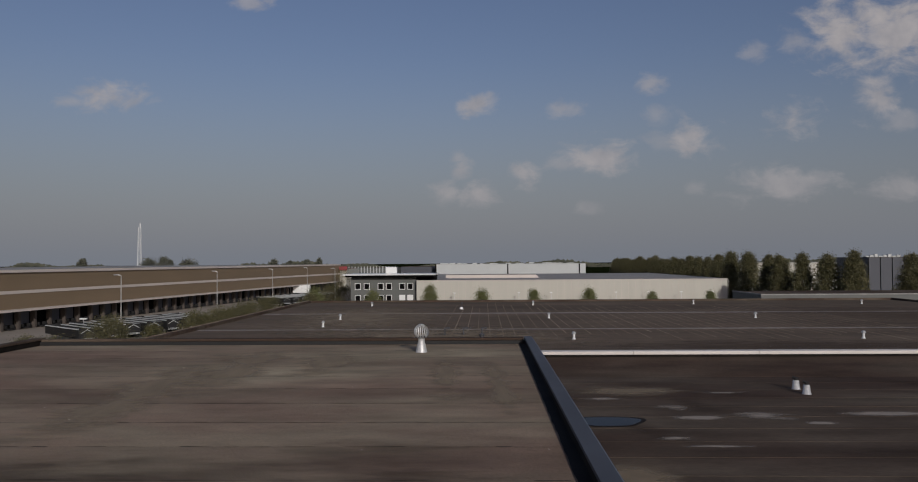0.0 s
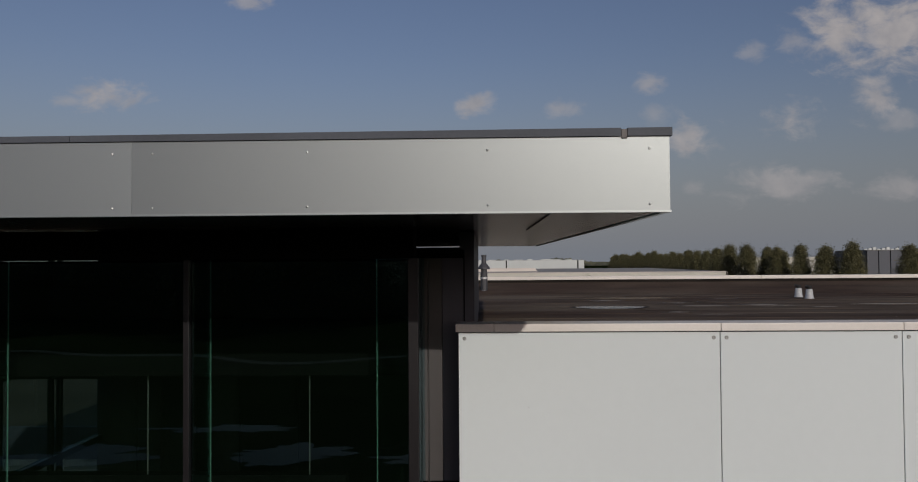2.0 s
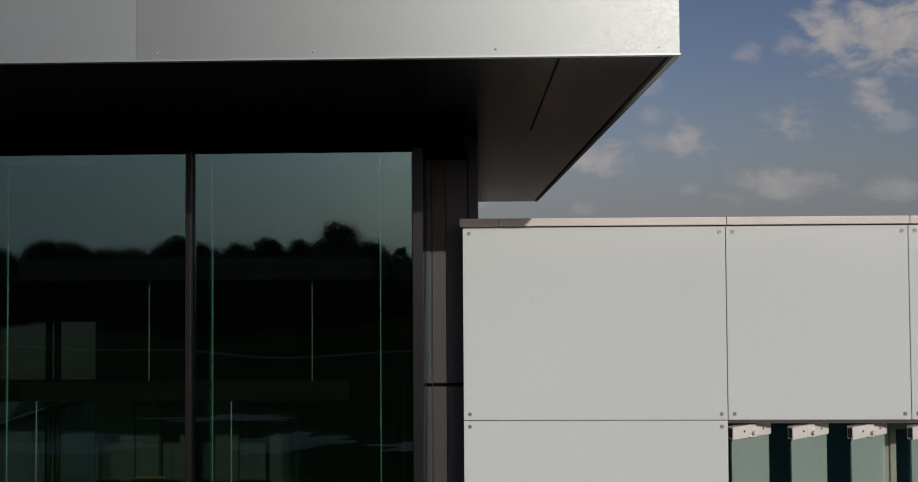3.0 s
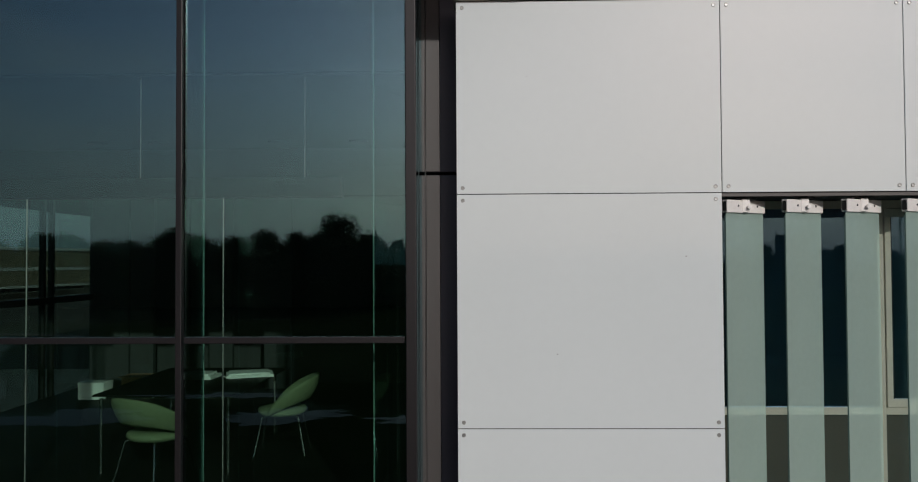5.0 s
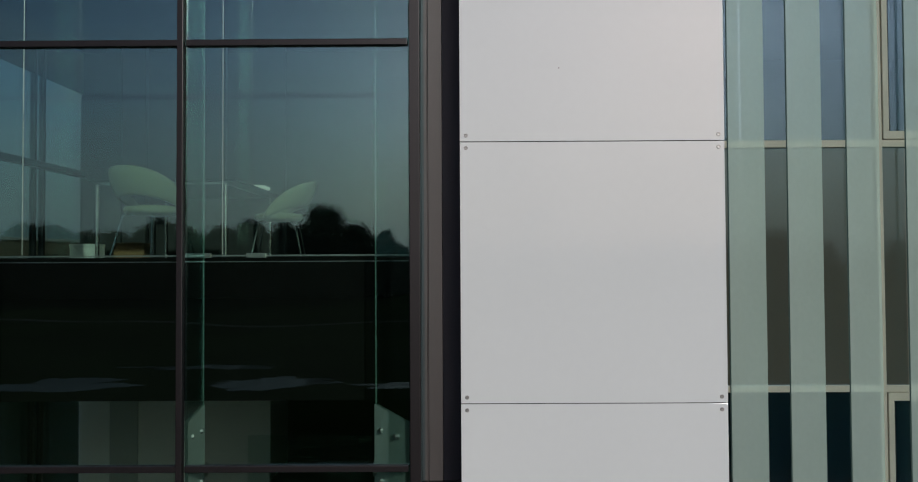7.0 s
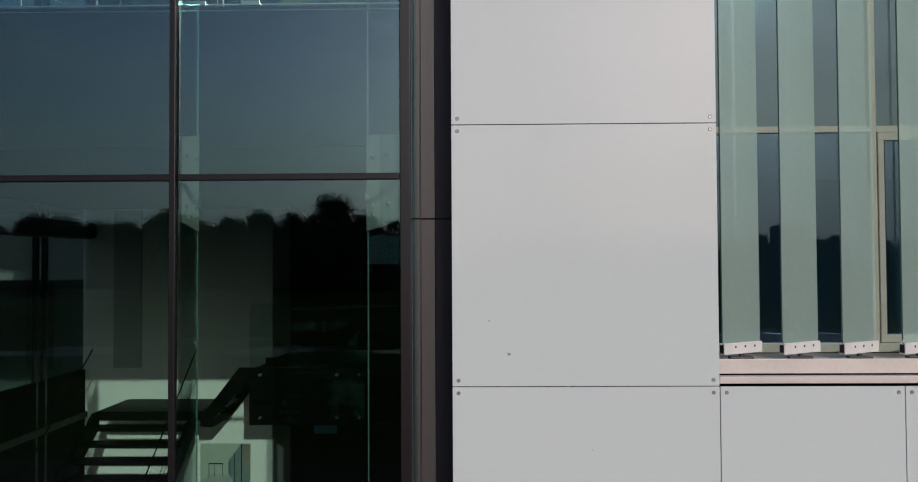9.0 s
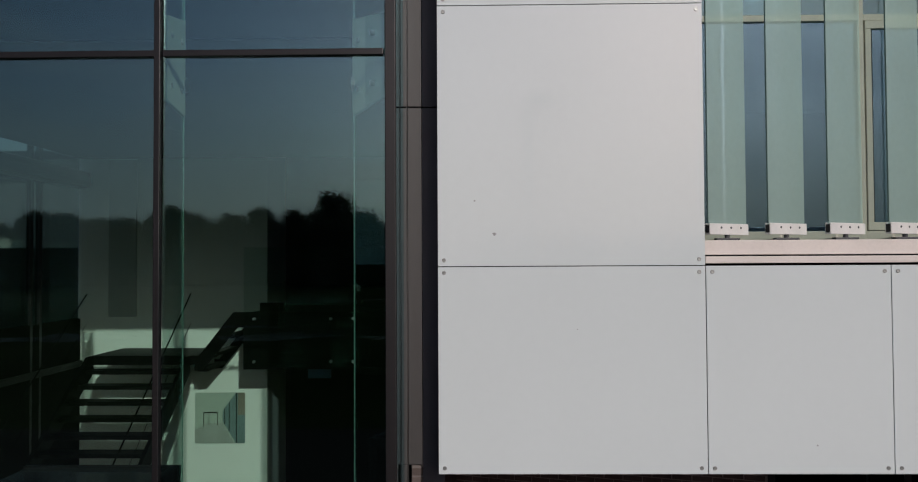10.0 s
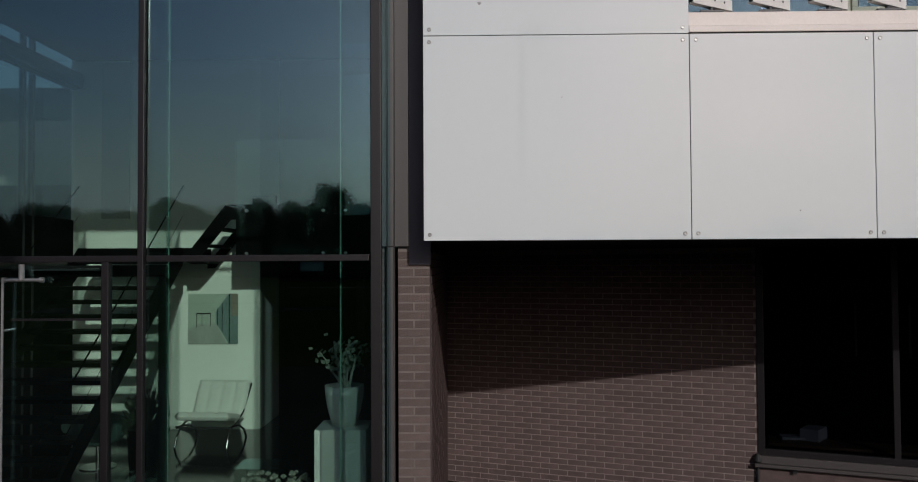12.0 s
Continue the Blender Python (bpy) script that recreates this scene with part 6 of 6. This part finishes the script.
def trailer(x, y, turn, label, body_mat, roof_mat, h=2.45):
    t = thing("lorry_trailer", label, "trailer", (x, y, YARD), group="parked trailers", turn=turn)
    if h > 3:
        part("body", Mesh().box(-6.8, 6.8, -1.25, 1.25, 1.05, h - 0.1, 0.03), body_mat, t)
        part("roof", Mesh().box(-6.82, 6.82, -1.28, 1.28, h - 0.098, h), roof_mat, t)
    else:
        part("deck", Mesh().box(-6.8, 6.8, -1.25, 1.25, 1.05, 1.25, 0.02), roof_mat, t)
        part("front_board", Mesh().box(-6.82, -6.72, -1.25, 1.25, 1.26, h), body_mat, t)
        part("rear_board", Mesh().box(6.70, 6.80, -1.25, 1.25, 1.26, h - 0.01), body_mat, t)
        for e in (-1.22, 1.22):
            part("top_rail", Mesh().box(-6.7, 6.69, e - 0.07, e + 0.07, h - 0.16, h), M_FARWHITE, t, "white top rail")
            part("side_board", Mesh().box(-6.7, 6.69, e - 0.02, e + 0.02, 1.26, h - 0.17), body_mat, t)
    rf = part("rear_frame", Mesh().box(6.805, 6.86, -1.28, -1.16, 0.7, h).box(6.805, 6.86, 1.16, 1.28, 0.7, h).box(6.805, 6.86, -1.16, 1.16, h - 0.12, h), M_BLACK, t)
    part("reflector_strip", Mesh().box(6.861, 6.875, -1.1, 1.1, 0.72, 0.80).box(6.861, 6.875, -1.1, 1.1, 0.92, 0.98), M_FARWHITE, rf)
    part("hazard_strip", Mesh().prism([(-1.1, h - 0.75), (-1.0, h - 0.75), (0.0, h - 0.22), (1.0, h - 0.75), (1.1, h - 0.75), (0.0, h - 0.10)], 6.862, 6.88, "x"), M_FARWHITE, rf)
    part("chassis", Mesh().box(-6.5, 6.5, -0.5, 0.5, 0.8, 1.04), M_BLACK, t)
    for wx in (3.2, 4.5, 5.8):
        for s in (-1, 1):
            wl = part("wheel", Mesh().tube((wx, s * 0.85, 0.5), (wx, s * 1.2, 0.5), 0.5, n=16), M_TYRE, t)
            part("rim", Mesh().tube((wx, s * 1.2, 0.5), (wx, s * 1.22, 0.5), 0.28, n=12), M_ZINC, wl)
    part("support", Mesh().box(-3.6, -3.45, -1.0, -0.85, 0, 1.04).box(-3.6, -3.45, 0.85, 1.0, 0, 1.04), M_ZINC, t)
    return t


for k in range(-2, 5):
    trailer(-63.3 + 1.5 * k, 129.6 + 4.75 * k, -41, "parked low black trailer with white top rails", M_BLACK, M_BLACK)
for k in range(7):
    trailer(-60.8 + 1.5 * k, 223.0 + 4.75 * k, -41, "parked low black trailer with white top rails", M_BLACK, M_BLACK)
trailer(-71.6, 290, 4, "white box trailer at the loading docks", M_WHITE, M_WHITE, 3.9)


def street_lamp(x, y, h=10.4, z=0.6, r=0.11):
    o = thing("street_lamp", "tall galvanised yard lamp with a flat head", "lamp", (x, y, z), group="yard lamps")
    part("pole", Mesh().tube((0, 0, 0), (0, 0, h), r, 0.06, n=12), M_ZINC, o)
    part("arm", Mesh().tube((0, 0, h), (-0.4, -0.1, h + 0.1), 0.06), M_ZINC, o)
    part("head", Mesh().box(-1.2, -0.35, -0.28, 0.08, h + 0.05, h + 0.22, 0.03), M_ZINC, o)
    return o


for x, y in ((-62.6, 130.2), (-62.3, 179), (-62.0, 227), (-62.0, 273), (-45.2, 236)):
    street_lamp(x, y)
street_lamp(1.56, -13.2, 8.26, GROUND, 0.075).matrix_world = pose(1.56, -13.2, GROUND, 0, 0, 112)
o = thing("street_lamp", "low yard lamp with a round head", "lamp", (-67.3, 126.5, YARD), group="yard lamps")
part("pole", Mesh().tube((0, 0, 0), (0, 0, 3.2), 0.08), M_ZINC, o)
part("head", Mesh().box(-0.6, 0.6, -0.2, 0.2, 3.1, 3.32, 0.03), M_WHITE, o)

ms_ = thing("radio_mast", "slim white lattice radio mast", "mast", (-306, 694, GROUND))
H = 49.5
for sx, sy in ((-1, -1), (1, -1), (0, 1)):
    part("leg", Mesh().tube((sx * 2.0, sy * 2.0, 0), (sx * 1.1, sy * 1.1, H - 4), 0.22, n=6), M_WHITE, ms_)
br = Mesh()
for k in range(24):
    z0, z1 = k * (H - 4) / 24, (k + 1) * (H - 4) / 24
    a = 2.0 - 0.9 * k / 24
    s = 1 if k % 2 else -1
    br.tube((-s * a, -a, z0), (s * a, -a, z1), 0.12, n=5).tube((-a, -a, z1), (a, -a, z1), 0.1, n=5)
part("bracing", br, M_WHITE, ms_)
part("antenna", Mesh().tube((0, 0, H - 5), (0, 0, H), 0.5, n=8), M_WHITE, ms_)

# ---- trees ----


def crown(seed, h0, h1, radius, n, leaf, shape, clumps):
    """Leaves set in many clumps inside a tree's outline. shape(t): radius share at height share t."""
    r = np.random.RandomState(seed)
    g = Mesh()
    cs = []
    for _ in range(clumps):
        t = r.uniform(0, 1)
        a = r.uniform(0, 2 * np.pi)
        q = np.sqrt(r.uniform(0.05, 1)) * shape(t) * radius * r.uniform(0.75, 1.08)
        cs.append((q * np.cos(a), q * np.sin(a), h0 + (h1 - h0) * t, radius * r.uniform(0.16, 0.34)))
    c = np.array(cs)[np.arange(n) % clumps]
    p = c[:, :3] + r.normal(size=(n, 3)) * c[:, 3:] * 0.55
    u = r.normal(size=(n, 3))
    u *= (leaf * r.uniform(0.6, 1.2, n) / np.linalg.norm(u, axis=1))[:, None]
    v = np.cross(u, r.normal(size=(n, 3)))
    v *= (leaf * 0.6 / np.maximum(np.linalg.norm(v, axis=1), 1e-6))[:, None]
    g.v = np.stack((p - u, p + v, p + u, p - v), 1).reshape(-1, 3).tolist()
    g.f = np.arange(4 * n).reshape(-1, 4).tolist()
    return g


def tree(seed, x, y, h, radius, base, n, leaf, shape, mat, label, name="tree", group="", clumps=60):
    t = thing(name, label, "tree", (x, y, GROUND), group=group)
    r = random.Random(seed)
    tr = Mesh().tube((0, 0, 0), (0.1, 0, base + (h - base) * 0.45), 0.022 * h, 0.010 * h, n=9).tube((0.1, 0, base + (h - base) * 0.45), (0.05, 0.1, h * 0.93), 0.010 * h, 0.002 * h, n=7)
    for k in range(12):
        z = base + (h - base) * r.uniform(0.02, 0.7)
        a = r.uniform(0, 6.28)
        d = radius * r.uniform(0.5, 0.85) * shape((z - base) / (h - base))
        tr.tube((0.08, 0, z), (d * math.cos(a), d * math.sin(a), z + d * r.uniform(0.5, 1.2)), 0.006 * h, 0.0015 * h, n=6)
    part("trunk", tr, M_BARK, t)
    part("crown", crown(seed, base, h, radius, n, leaf, shape, clumps), mat, t)
    return t


def column_shape(t):
    return 0.72 + 0.28 * t / 0.3 if t < 0.3 else max(0.05, ((1 - t) / 0.7) ** 0.62)


def round_shape(t):
    return max(0.15, math.sin(math.pi * (0.08 + 0.90 * t)) ** 0.6)


def broad_shape(t):
    return 0.55 + 0.45 * min(t / 0.35, 1) if t < 0.55 else max(0.12, math.cos((t - 0.55) / 0.45 * 1.5) ** 0.55)


pops = []
for i in range(3):
    pops.append(tree(40 + i, (87.3, 79.2, 75.3)[i], (184, 194, 199)[i], (14.5, 14.5, 13.9)[i], (3.9, 3.4, 3.0)[i], 0.8, 26000, 0.155, column_shape, M_LEAF3, "upright dense park tree beside the hall", group="row of upright trees", clumps=340))
spots = [(83.3, 189, 0.96), (78.3, 204, 0.93), (77.2, 211, 1.02), (75.9, 224, 1.03), (98.5, 180, 1.0), (103, 179, 0.98)]
for k in range(20):
    spots.append((74.0 + 0.30 * k, 234 + 13 * k, 1.0 - 0.012 * (k % 4) - 0.0026 * k))
rng = random.Random(4)
for i, (x, y, s) in enumerate(spots):
    o = copy_thing(pops[i % 3], pose(x, y, GROUND, 0, 0, 70 * i))
    o.scale = (s * 1.15, s * 1.15, s * rng.uniform(0.97, 1.03))
for i, (x, y, h, r_) in enumerate(((-9.2, 134, 8.9, 1.6), (-0.1, 134, 7.9, 1.6), (9.0, 134, 7.9, 1.3), (18.6, 134, 8.1, 1.5), (29.5, 134, 7.6, 1.3), (40, 135, 7.4, 1.2), (-19.3, 134, 8.0, 1.6), (-29.5, 133, 8.3, 1.9))):
    tree(60 + i, x, y, h + 0.2, r_ * 1.75, 4.2, 9000, 0.085, lambda t: max(0.12, (1 - t) ** 0.75), M_LEAF2, "young yellow-green tree behind the hall", group="young trees behind the hall", clumps=110)
sh = [(-32, 82, 7.7, 2.2), (-32, 86, 7.2, 2.2), (-32, 90, 7.7, 2.2), (-32, 94.5, 7.4, 2.3), (-32, 99, 7.9, 2.3), (-32.3, 104, 7.5, 2.4), (-32, 109, 8.0, 2.3), (-32, 114, 7.9, 2.4), (-44.6, 88, 6.7, 3.0), (-41.0, 92.5, 5.5, 1.8), (-50, 86, 4.6, 2.4), (-53.5, 86, 4.5, 2.4), (-29.2, 128, 7.9, 2.2), (-60, 330, 10.5, 4.5), (-46.5, 236, 6.0, 4.0), (-42.5, 236, 5.6, 4.0)]
for i, (x, y, h, r_) in enumerate(sh):
    tree(80 + i, x, y, h + 0.2, r_ * 1.05, 0.8, 11000, 0.085, round_shape, M_LEAF3, "bushy green tree beside the hall wall", group="bushy trees beside the hall", clumps=170)
for i, (x, y, h, r_) in enumerate(((-204, 394, 15.6, 3.6), (-179, 414, 15.2, 6), (-171, 416, 15.7, 6), (-161, 424, 15.0, 6), (-113, 420, 14.8, 3.6), (-124, 500, 13.8, 3.2), (-113, 500, 14.4, 3.6), (-106, 505, 15.8, 2.3))):
    tree(100 + i, x, y, h, r_, 1.0, 7000, 0.32, broad_shape, M_LEAFHAZED, "dark round tree far off on the plain", group="far trees", clumps=110)
wd = Mesh()
r = np.random.RandomState(9)
for k in range(5200):
    x = r.uniform(-900, 900)
    y = 1500 + 60 * math.sin(x * 0.01) + r.uniform(-20, 20)
    z = GROUND + r.uniform(0, 1) * (7 + 5 * math.sin(x * 0.013) + 3 * math.sin(x * 0.05))
    u, w_ = r.uniform(2, 5), r.uniform(1.5, 3.5)
    wd.add([(x - u, y, z), (x, y + 1, z - w_), (x + u, y, z), (x, y - 1, z + w_)], [(0, 1, 2, 3)])
ob = part("woodland", wd, M_LEAFHAZED)
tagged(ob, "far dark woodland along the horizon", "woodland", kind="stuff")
# trees on the sunny side, opposite the building
ROW = "row of trees across the road"
back = []
for i in range(4):
    back.append(tree(130 + i, (-28.5, -37.5, -44, -51)[i], (-158, -161, -160, -162)[i], (17.9, 14.6, 15.1, 13.9)[i], (6.6, 5.6, 5.2, 4.8)[i], 0.3, 15000, 0.27, broad_shape, M_LEAF, "broad green tree across the road", group=ROW, clumps=320))
rng = random.Random(14)
spots = [(-57 - 5.3 * k, 0.95 + 0.07 * math.sin(k * 1.3) + 0.04 * math.sin(k * 3.1)) for k in range(17)] + [(-33.5, 1.06), (-23.2, 0.98), (-20.6, 0.82)]
for k, (x, s) in enumerate(spots):
    o = copy_thing(back[1 + k % 3], pose(x + rng.uniform(-0.8, 0.8), -162 + rng.uniform(-5, 5), GROUND, 0, 0, 37 * k))
    o.scale = (s * 1.08, s * 1.08, s)
for k in range(24):
    o = copy_thing(back[1 + k % 3], pose(-140 + 5.4 * k + rng.uniform(-1, 1), -172 + rng.uniform(-3, 3), GROUND, 0, 0, 71 * k))
    o.scale = (1.0, 1.0, rng.uniform(0.68, 0.80))
tree(141, -15.6, -158, 13.4, 2.8, 0.5, 5000, 0.24, round_shape, M_LEAF, "slim green tree across the road", group=ROW, clumps=90)
for k in range(20):
    o = copy_thing(back[1 + k % 3], pose(8 + 10 * k + rng.uniform(-3, 3), -292 + rng.uniform(-8, 8), GROUND, 0, 0, 53 * k))
    s = rng.uniform(0.85, 1.0)
    o.scale = (s, s, s)
building("tower_block", "dark block standing over the trees across the road", 118, 127, -310, -300, 18.5, M_GREYCLAD)
